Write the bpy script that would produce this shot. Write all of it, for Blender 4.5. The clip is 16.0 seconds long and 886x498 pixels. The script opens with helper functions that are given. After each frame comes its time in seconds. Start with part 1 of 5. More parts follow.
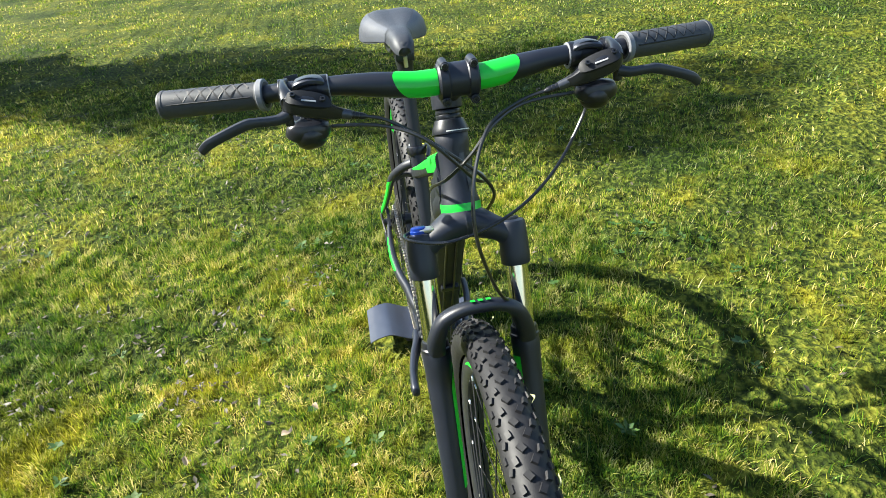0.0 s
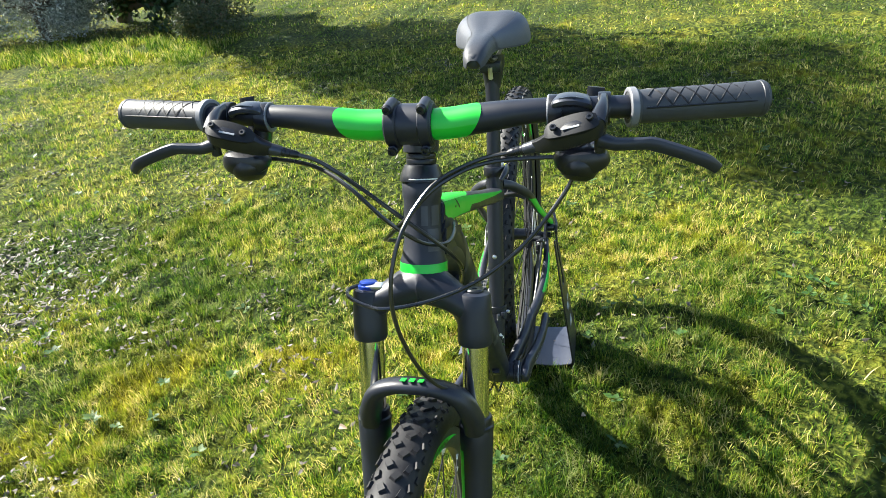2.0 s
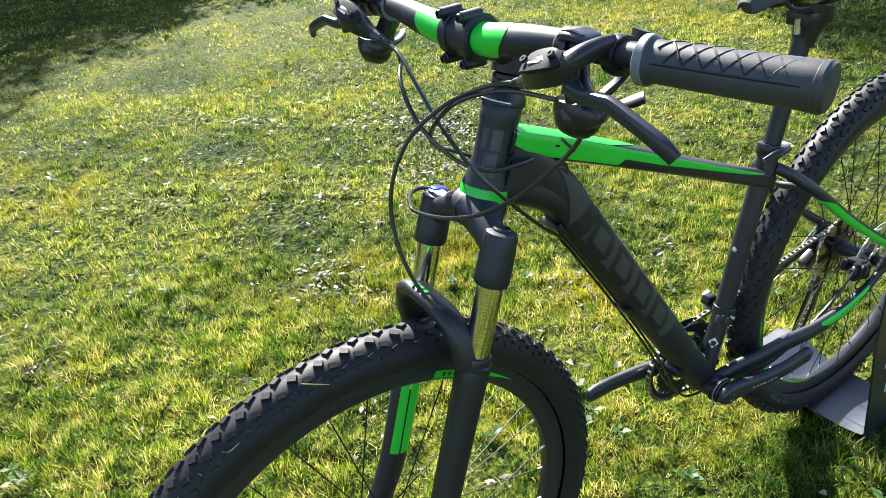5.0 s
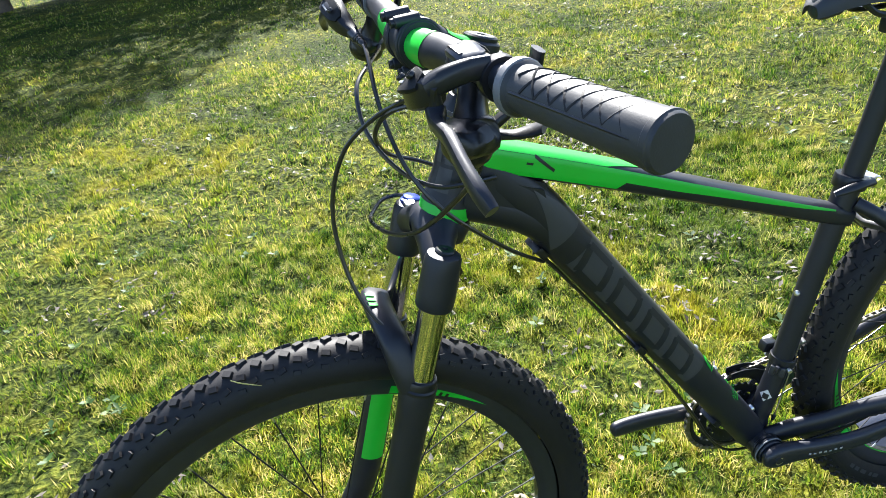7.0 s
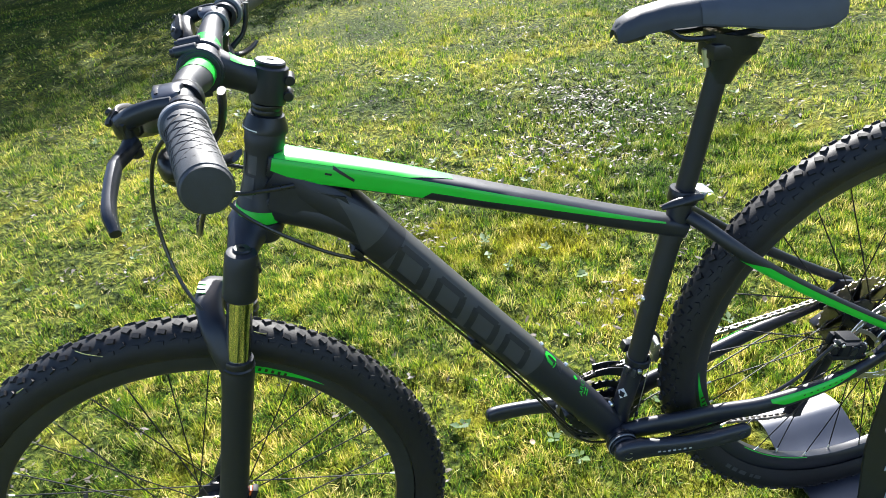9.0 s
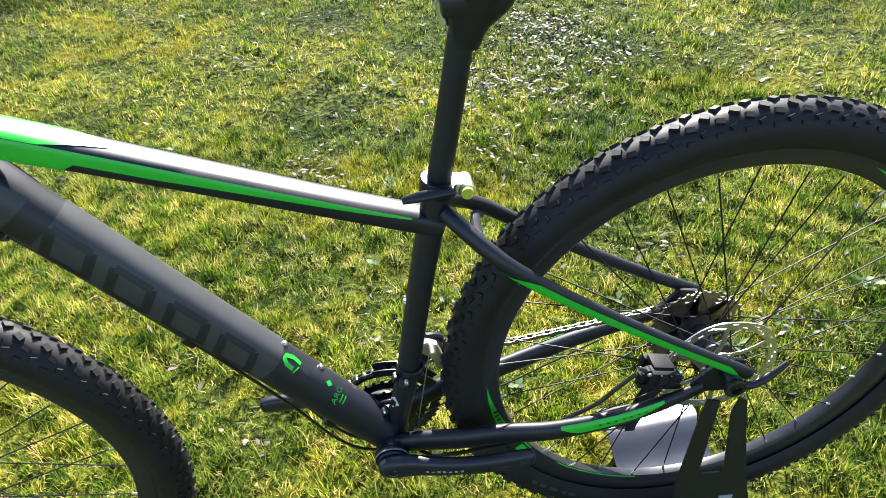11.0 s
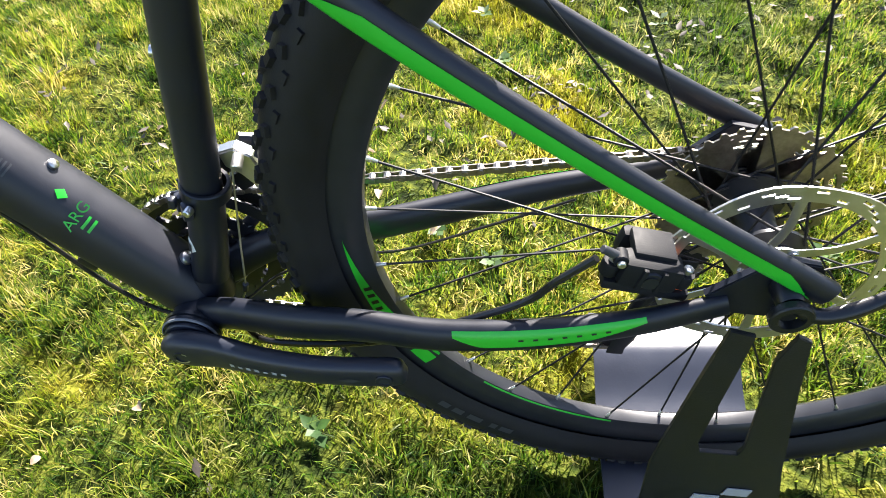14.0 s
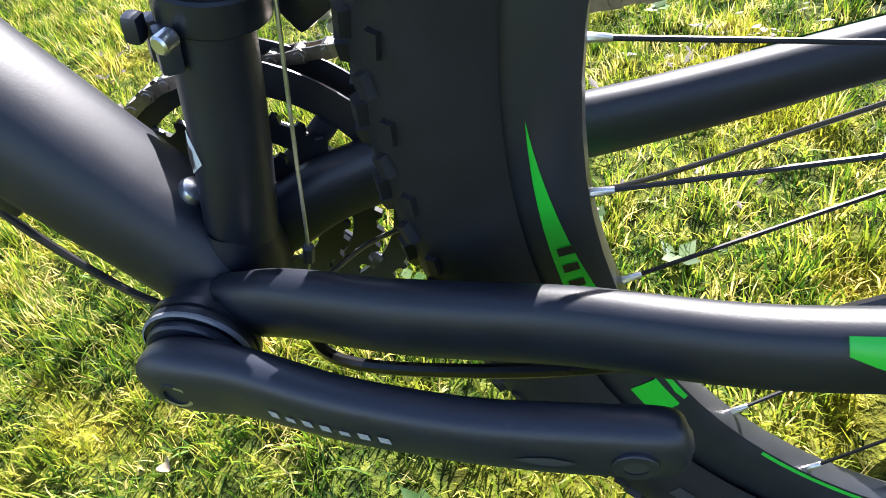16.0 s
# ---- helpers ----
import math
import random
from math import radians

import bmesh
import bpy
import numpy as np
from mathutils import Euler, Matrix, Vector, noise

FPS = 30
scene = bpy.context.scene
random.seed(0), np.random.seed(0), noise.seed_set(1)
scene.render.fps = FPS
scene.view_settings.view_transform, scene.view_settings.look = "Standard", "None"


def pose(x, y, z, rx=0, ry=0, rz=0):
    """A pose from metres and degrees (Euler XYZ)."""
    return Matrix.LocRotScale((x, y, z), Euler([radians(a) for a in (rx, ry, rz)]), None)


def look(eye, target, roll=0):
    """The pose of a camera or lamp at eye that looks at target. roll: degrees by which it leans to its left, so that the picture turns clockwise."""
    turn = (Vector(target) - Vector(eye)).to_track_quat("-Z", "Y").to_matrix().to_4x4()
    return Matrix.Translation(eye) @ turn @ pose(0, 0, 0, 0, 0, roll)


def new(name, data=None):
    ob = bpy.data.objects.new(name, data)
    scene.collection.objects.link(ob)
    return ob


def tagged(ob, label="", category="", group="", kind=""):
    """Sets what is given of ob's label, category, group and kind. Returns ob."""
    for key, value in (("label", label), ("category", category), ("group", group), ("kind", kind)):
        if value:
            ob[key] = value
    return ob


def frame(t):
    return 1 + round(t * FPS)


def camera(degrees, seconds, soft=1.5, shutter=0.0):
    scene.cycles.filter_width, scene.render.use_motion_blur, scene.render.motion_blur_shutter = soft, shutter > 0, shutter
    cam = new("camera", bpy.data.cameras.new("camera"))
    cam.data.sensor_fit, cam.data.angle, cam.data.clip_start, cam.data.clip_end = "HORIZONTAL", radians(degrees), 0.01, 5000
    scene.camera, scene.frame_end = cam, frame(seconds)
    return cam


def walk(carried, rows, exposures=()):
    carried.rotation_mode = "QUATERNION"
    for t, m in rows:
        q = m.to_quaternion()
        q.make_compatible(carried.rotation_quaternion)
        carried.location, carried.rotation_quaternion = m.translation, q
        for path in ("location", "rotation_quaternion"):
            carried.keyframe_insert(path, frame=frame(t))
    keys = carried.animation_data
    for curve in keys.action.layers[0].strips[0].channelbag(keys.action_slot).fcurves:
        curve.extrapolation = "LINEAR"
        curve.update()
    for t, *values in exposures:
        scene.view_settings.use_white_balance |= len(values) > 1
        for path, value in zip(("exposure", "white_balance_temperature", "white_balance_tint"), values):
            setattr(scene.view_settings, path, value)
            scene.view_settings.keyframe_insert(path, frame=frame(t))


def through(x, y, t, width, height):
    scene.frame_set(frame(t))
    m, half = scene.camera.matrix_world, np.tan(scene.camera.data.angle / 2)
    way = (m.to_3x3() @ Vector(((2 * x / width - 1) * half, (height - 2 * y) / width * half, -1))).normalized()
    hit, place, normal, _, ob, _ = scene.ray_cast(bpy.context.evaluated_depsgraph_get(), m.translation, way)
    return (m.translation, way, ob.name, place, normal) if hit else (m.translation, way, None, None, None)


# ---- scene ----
cam = camera(66.6, 16.0, 0.35, 0.1)

PATH = [
    (0, (1.733, -0.130, 1.273), (0.440, 0.024, 0.529), -5.8),
    (0.5, (1.675, -0.049, 1.277), (0.366, 0.033, 0.550), -5.0),
    (1, (1.638, 0.043, 1.266), (0.329, -0.069, 0.543), -6.0),
    (1.5, (1.613, 0.131, 1.273), (0.329, -0.143, 0.547), -6.0),
    (2, (1.561, 0.201, 1.275), (0.305, -0.132, 0.525), -6.2),
    (2.5, (1.492, 0.259, 1.252), (0.275, -0.209, 0.511), -5.7),
    (3, (1.435, 0.334, 1.245), (0.287, -0.290, 0.510), -5.4),
    (3.5, (1.411, 0.375, 1.225), (0.373, -0.412, 0.480), -8.1),
    (4, (1.395, 0.462, 1.207), (0.529, -0.502, 0.452), -8.7),
    (4.2, (1.379, 0.514, 1.209), (0.565, -0.492, 0.449), -8.2),
    (6.5, (1.116, 0.620, 1.182), (0.746, -0.626, 0.434), -8.8),
    (7, (1.058, 0.635, 1.186), (0.766, -0.625, 0.428), -9.3),
    (7.5, (0.982, 0.669, 1.192), (0.799, -0.604, 0.419), -9.0),
    (8, (0.902, 0.711, 1.204), (0.796, -0.560, 0.415), -10.4),
    (8.5, (0.847, 0.750, 1.213), (0.724, -0.514, 0.415), -10.1),
    (9, (0.770, 0.766, 1.211), (0.635, -0.505, 0.425), -10.4),
    (9.5, (0.679, 0.723, 1.209), (0.568, -0.537, 0.404), -9.9),
    (10, (0.611, 0.662, 1.192), (0.492, -0.555, 0.323), -8.1),
    (10.2, (0.563, 0.654, 1.176), (0.422, -0.554, 0.299), -7.0),
    (12.3, (0.199, 0.559, 1.067), (0.330, -0.501, 0.014), -7.3),
    (12.5, (0.184, 0.545, 1.041), (0.324, -0.500, -0.026), -7.0),
    (13, (0.159, 0.493, 0.963), (0.316, -0.532, -0.121), -8.7),
    (13.5, (0.166, 0.432, 0.885), (0.230, -0.574, -0.225), -6.0),
    (14, (0.174, 0.370, 0.787), (0.337, -0.624, -0.324), -7.8),
    (14.5, (0.194, 0.303, 0.698), (0.487, -0.673, -0.403), -10.8),
    (15, (0.227, 0.258, 0.613), (0.544, -0.726, -0.474), -12.7),
    (15.5, (0.252, 0.231, 0.564), (0.583, -0.780, -0.494), -14.0),
    (16, (0.288, 0.203, 0.529), (0.636, -0.832, -0.498), -14.6),

]
walk(cam, [(t, look(eye, target, roll)) for t, eye, target, roll in PATH], [(0, 1.92, 6500, 5), (2.5, 2.12, 6500, 7), (4, 2.14, 6450, 8), (6.5, 2.08, 6200, 11), (10, 2.08, 6250, 11), (12.5, 1.90, 6600, 14), (14, 2.24, 6600, 14), (16, 2.44, 6200, 16)])

# ---- sky and sun ----
SUN = Vector((-0.38, -1.20, 1.0)).normalized()
world = bpy.data.worlds.new("sky")
world.use_nodes = True
scene.world = world
sky = world.node_tree.nodes.new("ShaderNodeTexSky")
sky.sky_type, sky.sun_disc = "NISHITA", False
sky.sun_elevation, sky.sun_rotation = math.asin(SUN.z), math.atan2(SUN.x, SUN.y)
back = world.node_tree.nodes["Background"]
back.inputs["Strength"].default_value = 0.078
world.node_tree.links.new(sky.outputs[0], back.inputs["Color"])
lamp = bpy.data.lights.new("sun", "SUN")
lamp.energy, lamp.angle, lamp.color = 4.9, radians(0.5), (1.0, 0.95, 0.86)
sun = new("sun", lamp)
sun.matrix_world = look(SUN * 30, (0, 0, 0))


# ---- materials ----
def mat(name, base, rough=0.5, metal=0.0, vary=0.25, scale=60.0, bump=0.0, bscale=400.0, coat=0.0, spec=0.5):
    m = bpy.data.materials.new(name)
    m.use_nodes = True
    n, l = m.node_tree.nodes, m.node_tree.links
    b = n["Principled BSDF"]
    b.inputs["Roughness"].default_value = rough
    b.inputs["Metallic"].default_value = metal
    b.inputs["Coat Weight"].default_value = coat
    b.inputs["Coat Roughness"].default_value = 0.15
    b.inputs["Specular IOR Level"].default_value = spec
    tc = n.new("ShaderNodeTexCoord")
    big = n.new("ShaderNodeTexNoise")
    big.inputs["Scale"].default_value = scale * 0.15
    big.inputs["Detail"].default_value = 3
    fine = n.new("ShaderNodeTexNoise")
    fine.inputs["Scale"].default_value = scale
    fine.inputs["Detail"].default_value = 4
    l.new(tc.outputs["Object"], big.inputs["Vector"])
    l.new(tc.outputs["Object"], fine.inputs["Vector"])
    add = n.new("ShaderNodeMath")
    add.operation = "ADD"
    l.new(big.outputs["Fac"], add.inputs[0])
    l.new(fine.outputs["Fac"], add.inputs[1])
    rng = n.new("ShaderNodeMapRange")
    rng.inputs["From Min"].default_value, rng.inputs["From Max"].default_value = 0.6, 1.4
    rng.inputs["To Min"].default_value, rng.inputs["To Max"].default_value = 1 - vary, 1 + vary
    l.new(add.outputs[0], rng.inputs["Value"])
    mul = n.new("ShaderNodeVectorMath")
    mul.operation = "SCALE"
    mul.inputs[0].default_value = base
    l.new(rng.outputs[0], mul.inputs["Scale"])
    l.new(mul.outputs[0], b.inputs["Base Color"])
    rr = n.new("ShaderNodeMapRange")
    rr.inputs["From Min"].default_value, rr.inputs["From Max"].default_value = 0.6, 1.4
    rr.inputs["To Min"].default_value, rr.inputs["To Max"].default_value = rough * 0.85, min(1.0, rough * 1.15)
    l.new(add.outputs[0], rr.inputs["Value"])
    l.new(rr.outputs[0], b.inputs["Roughness"])
    if bump:
        t = n.new("ShaderNodeTexNoise")
        t.inputs["Scale"].default_value = bscale
        t.inputs["Detail"].default_value = 3
        l.new(tc.outputs["Object"], t.inputs["Vector"])
        bp = n.new("ShaderNodeBump")
        bp.inputs["Strength"].default_value = bump
        bp.inputs["Distance"].default_value = 0.002
        l.new(t.outputs["Fac"], bp.inputs["Height"])
        l.new(bp.outputs["Normal"], b.inputs["Normal"])
    return m


def ramp(n, stops):
    r = n.new("ShaderNodeValToRGB")
    e = r.color_ramp.elements
    while len(e) < len(stops):
        e.new(0.5)
    for k, (p, c) in zip(e, stops):
        k.position, k.color = p, (*c, 1)
    return r


def grass_mat(name, leafy):
    """Lawn colours: green, yellow-green moss patches, straw. leafy: per-blade variation and some light through the blade."""
    m = bpy.data.materials.new(name)
    m.use_nodes = True
    n, l = m.node_tree.nodes, m.node_tree.links
    b = n["Principled BSDF"]
    b.inputs["Roughness"].default_value = 0.5 if leafy else 0.9
    b.inputs["Specular IOR Level"].default_value = 0.4 if leafy else 0.1
    tc = n.new("ShaderNodeTexCoord")
    patch = n.new("ShaderNodeTexNoise")
    patch.inputs["Scale"].default_value, patch.inputs["Detail"].default_value = 1.1, 5
    patch.inputs["Roughness"].default_value = 0.6
    l.new(tc.outputs["Object"], patch.inputs["Vector"])
    moss = n.new("ShaderNodeTexNoise")
    moss.inputs["Scale"].default_value, moss.inputs["Detail"].default_value = 3.1, 6
    moss.inputs["Roughness"].default_value = 0.75
    mp = n.new("ShaderNodeMapping")
    mp.inputs["Location"].default_value = (7.3, 2.9, 0)
    l.new(tc.outputs["Object"], mp.inputs["Vector"])
    l.new(mp.outputs[0], moss.inputs["Vector"])
    if leafy:
        geo = n.new("ShaderNodeNewGeometry")
        tone = ramp(n, GRASS_TONES)
        tuft = n.new("ShaderNodeTexNoise")
        tuft.inputs["Scale"].default_value, tuft.inputs["Detail"].default_value = 15, 4
        l.new(tc.outputs["Object"], tuft.inputs["Vector"])
        share = n.new("ShaderNodeMath")
        share.operation = "MULTIPLY_ADD"
        share.inputs[1].default_value = 2.6
        share.inputs[2].default_value = -1.33
        l.new(tuft.outputs["Fac"], share.inputs[0])
        total = n.new("ShaderNodeMath")
        total.operation = "ADD"
        l.new(geo.outputs["Random Per Island"], total.inputs[0])
        l.new(share.outputs[0], total.inputs[1])
        l.new(total.outputs[0], tone.inputs[0])
        base = tone.outputs[0]
    else:
        grain = n.new("ShaderNodeTexNoise")
        grain.inputs["Scale"].default_value, grain.inputs["Detail"].default_value = 45, 6
        l.new(tc.outputs["Object"], grain.inputs["Vector"])
        tone = ramp(n, SOIL_TONES)
        l.new(grain.outputs["Fac"], tone.inputs[0])
        base = tone.outputs[0]
    # mossy spots of their own
    field = moss.outputs["Fac"]
    for cx, cy, size in MOSS_SPOTS:
        dist = n.new("ShaderNodeVectorMath")
        dist.operation = "DISTANCE"
        dist.inputs[1].default_value = (cx, cy, 0)
        l.new(tc.outputs["Object"], dist.inputs[0])
        near = n.new("ShaderNodeMapRange")
        near.interpolation_type = "SMOOTHSTEP"
        near.inputs["From Min"].default_value, near.inputs["From Max"].default_value = size, 0.15 * size
        near.inputs["To Min"].default_value, near.inputs["To Max"].default_value = 0.0, 0.12
        l.new(dist.outputs["Value"], near.inputs["Value"])
        more = n.new("ShaderNodeMath")
        more.operation = "ADD"
        l.new(field, more.inputs[0])
        l.new(near.outputs[0], more.inputs[1])
        field = more.outputs[0]
    yr = ramp(n, [(0.52, (0, 0, 0)), (0.70, (1, 1, 1))])
    l.new(field, yr.inputs[0])
    ym = n.new("ShaderNodeMixRGB")
    ym.inputs[2].default_value = (*MOSS, 1)
    ys = n.new("ShaderNodeMath")
    ys.operation = "MULTIPLY"
    ys.inputs[1].default_value = 0.56 if leafy else 0.25
    l.new(yr.outputs[0], ys.inputs[0])
    l.new(ys.outputs[0], ym.inputs[0])
    l.new(base, ym.inputs[1])
    pr = ramp(n, [(0.37, (0.43, 0.58, 0.46)), (0.60, (1.33, 1.26, 1.02))])
    l.new(patch.outputs["Fac"], pr.inputs[0])
    mulc = n.new("ShaderNodeMixRGB")
    mulc.blend_type = "MULTIPLY"
    mulc.inputs[0].default_value = 1
    l.new(ym.outputs[0], mulc.inputs[1])
    l.new(pr.outputs[0], mulc.inputs[2])
    l.new(mulc.outputs[0], b.inputs["Base Color"])
    if leafy:
        tr = n.new("ShaderNodeBsdfTranslucent")
        l.new(mulc.outputs[0], tr.inputs["Color"])
        mx = n.new("ShaderNodeMixShader")
        mx.inputs[0].default_value = 0.5
        out = n["Material Output"]
        l.new(b.outputs[0], mx.inputs[1])
        l.new(tr.outputs[0], mx.inputs[2])
        l.new(mx.outputs[0], out.inputs["Surface"])
    else:
        bp = n.new("ShaderNodeBump")
        bp.inputs["Strength"].default_value, bp.inputs["Distance"].default_value = 0.9, 0.03
        l.new(grain.outputs["Fac"], bp.inputs["Height"])
        l.new(bp.outputs["Normal"], b.inputs["Normal"])
    return m


def leaf_mat(name, tones, through=0.35, rough=0.55):
    m = bpy.data.materials.new(name)
    m.use_nodes = True
    n, l = m.node_tree.nodes, m.node_tree.links
    b = n["Principled BSDF"]
    b.inputs["Roughness"].default_value = rough
    geo = n.new("ShaderNodeNewGeometry")
    tone = ramp(n, tones)
    l.new(geo.outputs["Random Per Island"], tone.inputs[0])
    tc = n.new("ShaderNodeTexCoord")
    v = n.new("ShaderNodeTexNoise")
    v.inputs["Scale"].default_value = 90
    l.new(tc.outputs["Object"], v.inputs["Vector"])
    vr = ramp(n, [(0.3, (0.75, 0.75, 0.75)), (0.7, (1.15, 1.15, 1.15))])
    l.new(v.outputs["Fac"], vr.inputs[0])
    mu = n.new("ShaderNodeMixRGB")
    mu.blend_type = "MULTIPLY"
    mu.inputs[0].default_value = 1
    l.new(tone.outputs[0], mu.inputs[1])
    l.new(vr.outputs[0], mu.inputs[2])
    l.new(mu.outputs[0], b.inputs["Base Color"])
    tr = n.new("ShaderNodeBsdfTranslucent")
    l.new(mu.outputs[0], tr.inputs["Color"])
    mx = n.new("ShaderNodeMixShader")
    mx.inputs[0].default_value = through
    l.new(b.outputs[0], mx.inputs[1])
    l.new(tr.outputs[0], mx.inputs[2])
    l.new(mx.outputs[0], n["Material Output"].inputs["Surface"])
    return m


GRASS_TONES = [(0.0, (0.023, 0.072, 0.007)), (0.30, (0.102, 0.192, 0.016)), (0.60, (0.240, 0.310, 0.031)), (0.80, (0.38, 0.36, 0.062)), (1.0, (0.60, 0.50, 0.24))]
SOIL_TONES = [(0.33, (0.010, 0.016, 0.004)), (0.48, (0.030, 0.044, 0.007)), (0.64, (0.110, 0.125, 0.021)), (0.82, (0.20, 0.175, 0.05))]
MOSS_SPOTS = ((-2.9, -3.0, 1.1), (0.6, -1.2, 0.34), (0.2, -1.15, 0.3), (1.7, -3.0, 0.8), (-1.05, -0.15, 0.3), (0.1, -0.6, 0.25))
MOSS = (0.40, 0.33, 0.022)

M_FRAME = mat("satin_black_paint", (0.004, 0.0062, 0.0145), 0.47, 0.0, 0.3, 40, 0.03, 900, spec=0.60)
M_GREEN = mat("green_paint", (0.008, 0.52, 0.028), 0.40, 0.0, 0.08, 30, spec=0.7)
M_GREY = mat("grey_paint", (0.042, 0.044, 0.051), 0.42, 0.0, 0.12, 40)
M_WHITE = mat("white_print", (0.72, 0.72, 0.70), 0.5, 0.0, 0.08, 40)
M_BLUE = mat("blue_anodised", (0.008, 0.035, 0.24), 0.3, 0.4, 0.1, 40)
M_RUBBER = mat("tyre_rubber", (0.011, 0.011, 0.013), 0.58, 0.0, 0.35, 90, 0.10, 700, spec=0.34)
M_GRIP = mat("grip_rubber", (0.034, 0.037, 0.043), 0.55, 0.0, 0.25, 120, 0.08, 900)
M_PLASTIC = mat("black_plastic", (0.007, 0.008, 0.012), 0.33, 0.0, 0.3, 120, 0.08, 900)
M_ALU = mat("black_anodised", (0.011, 0.013, 0.018), 0.34, 0.1, 0.25, 90, 0.03, 900)
M_CRANK = mat("dark_grey_alloy", (0.009, 0.012, 0.022), 0.40, 0.0, 0.2, 70, 0.03, 900, spec=0.6)
M_RIM = mat("satin_black_rim", (0.026, 0.028, 0.034), 0.36, 0.25, 0.2, 60, 0.03, 900)
M_SPOKE = mat("black_spoke", (0.012, 0.012, 0.014), 0.5, 0.0, 0.1, 150, spec=0.25)
M_STEEL = mat("bright_steel", (0.68, 0.67, 0.64), 0.40, 1.0, 0.15, 150)
M_CHAIN = mat("chain_steel", (0.34, 0.31, 0.27), 0.35, 1.0, 0.3, 300)
M_STAN = mat("polished_stanchion", (0.62, 0.61, 0.56), 0.10, 1.0, 0.06, 60)
M_BOLT = mat("zinc_bolt", (0.70, 0.70, 0.70), 0.3, 1.0, 0.1, 200)
M_SADDLE = mat("saddle_cover", (0.028, 0.032, 0.042), 0.55, 0.0, 0.2, 60, 0.15, 1200)
M_SADDLE_B = mat("saddle_side_cover", (0.048, 0.054, 0.070), 0.52, 0.0, 0.2, 60, 0.1, 1200)
M_CAST = mat("matt_black_casting", (0.010, 0.011, 0.014), 0.6, 0.0, 0.25, 120, 0.08, 900, spec=0.25)
M_STAND = mat("powder_coated_steel", (0.009, 0.010, 0.012), 0.42, 0.0, 0.25, 60, 0.15, 900)
M_SATIN = mat("satin_grey_alloy", (0.055, 0.060, 0.075), 0.32, 0.5, 0.15, 120, 0.04, 900)
M_LID = mat("dark_satin_alloy", (0.020, 0.023, 0.032), 0.36, 0.2, 0.15, 120, 0.04, 900)
M_PRINT = mat("pale_print", (0.34, 0.35, 0.37), 0.45, 0.0, 0.1, 60)
M_COLLAR = mat("grey_rubber", (0.16, 0.165, 0.18), 0.5, 0.0, 0.15, 120, 0.05, 900)
M_SLATE = mat("slate_sheet_steel", (0.020, 0.025, 0.043), 0.38, 0.0, 0.15, 30, 0.05, 300, spec=1.0)
M_CABLE = mat("cable_housing", (0.012, 0.012, 0.013), 0.3, 0.0, 0.15, 90, spec=0.7)
M_YELLOW = mat("yellow_plug", (0.55, 0.55, 0.06), 0.4, 0.0, 0.1, 90)
M_ORANGE = mat("orange_spacer", (0.75, 0.12, 0.02), 0.45, 0.0, 0.1, 90)
M_GROUND = grass_mat("lawn_soil", False)
M_GRASS = grass_mat("lawn_blades", True)
M_WEED = leaf_mat("weed_leaves", [(0, (0.025, 0.075, 0.010)), (0.6, (0.05, 0.12, 0.016)), (1, (0.10, 0.17, 0.035))])
M_DRY = leaf_mat("dry_leaves", [(0, (0.22, 0.15, 0.09)), (0.5, (0.36, 0.27, 0.19)), (1, (0.55, 0.47, 0.38))], 0.25, 0.6)
M_LITTER = leaf_mat("leaf_litter", [(0, (0.05, 0.04, 0.03)), (0.5, (0.115, 0.095, 0.075)), (0.94, (0.15, 0.13, 0.11)), (1, (0.22, 0.20, 0.18))], 0.2, 0.6)
M_CLIP = leaf_mat("cut_grass", [(0, (0.34, 0.38, 0.16)), (1, (0.50, 0.50, 0.28))], 0.3)
M_SILVER = leaf_mat("silver_leaves", [(0, (0.13, 0.16, 0.13)), (0.5, (0.30, 0.33, 0.29)), (1, (0.55, 0.57, 0.52))], 0.25)
M_DARKLEAF = leaf_mat("dark_leaves", [(0, (0.015, 0.035, 0.012)), (0.6, (0.035, 0.07, 0.02)), (1, (0.07, 0.12, 0.03))], 0.3)
M_LOWLEAF = leaf_mat("low_shrub_leaves", [(0, (0.03, 0.05, 0.018)), (0.6, (0.06, 0.085, 0.03)), (1, (0.13, 0.12, 0.05))], 0.3)
M_TWIG = leaf_mat("brown_twigs", [(0, (0.10, 0.06, 0.04)), (0.6, (0.19, 0.12, 0.08)), (1, (0.28, 0.20, 0.13))], 0.1, 0.8)
M_BARK = mat("bark", (0.11, 0.085, 0.06), 0.9, 0.0, 0.4, 30, 0.8, 60)


# ---- mesh helpers ----
V = Vector


def part(name, bm, material, parent, label="", sharp=40):
    """Links a bmesh as one mesh object under a thing or a part."""
    me = bpy.data.meshes.new(name)
    bmesh.ops.recalc_face_normals(bm, faces=bm.faces)
    for f in bm.faces:
        f.smooth = True
    bm.to_mesh(me)
    bm.free()
    me.set_sharp_from_angle(angle=radians(sharp))
    me.materials.append(material)
    ob = new(name, me)
    if parent is not None:
        ob.parent = parent
    if label:
        tagged(ob, label)
    return ob


def spline(pts, k):
    """Catmull-Rom samples through control points of any dimension, k to a span."""
    p = [np.array(q, float) for q in pts]
    p = [2 * p[0] - p[1]] + p + [2 * p[-1] - p[-2]]
    out = []
    for i in range(1, len(p) - 2):
        for j in range(k):
            t = j / k
            a, b, c, d = p[i - 1], p[i], p[i + 1], p[i + 2]
            out.append(0.5 * (2 * b + (c - a) * t + (2 * a - 5 * b + 4 * c - d) * t * t + (3 * b - a - 3 * c + d) * t ** 3))
    out.append(p[-2])
    return out


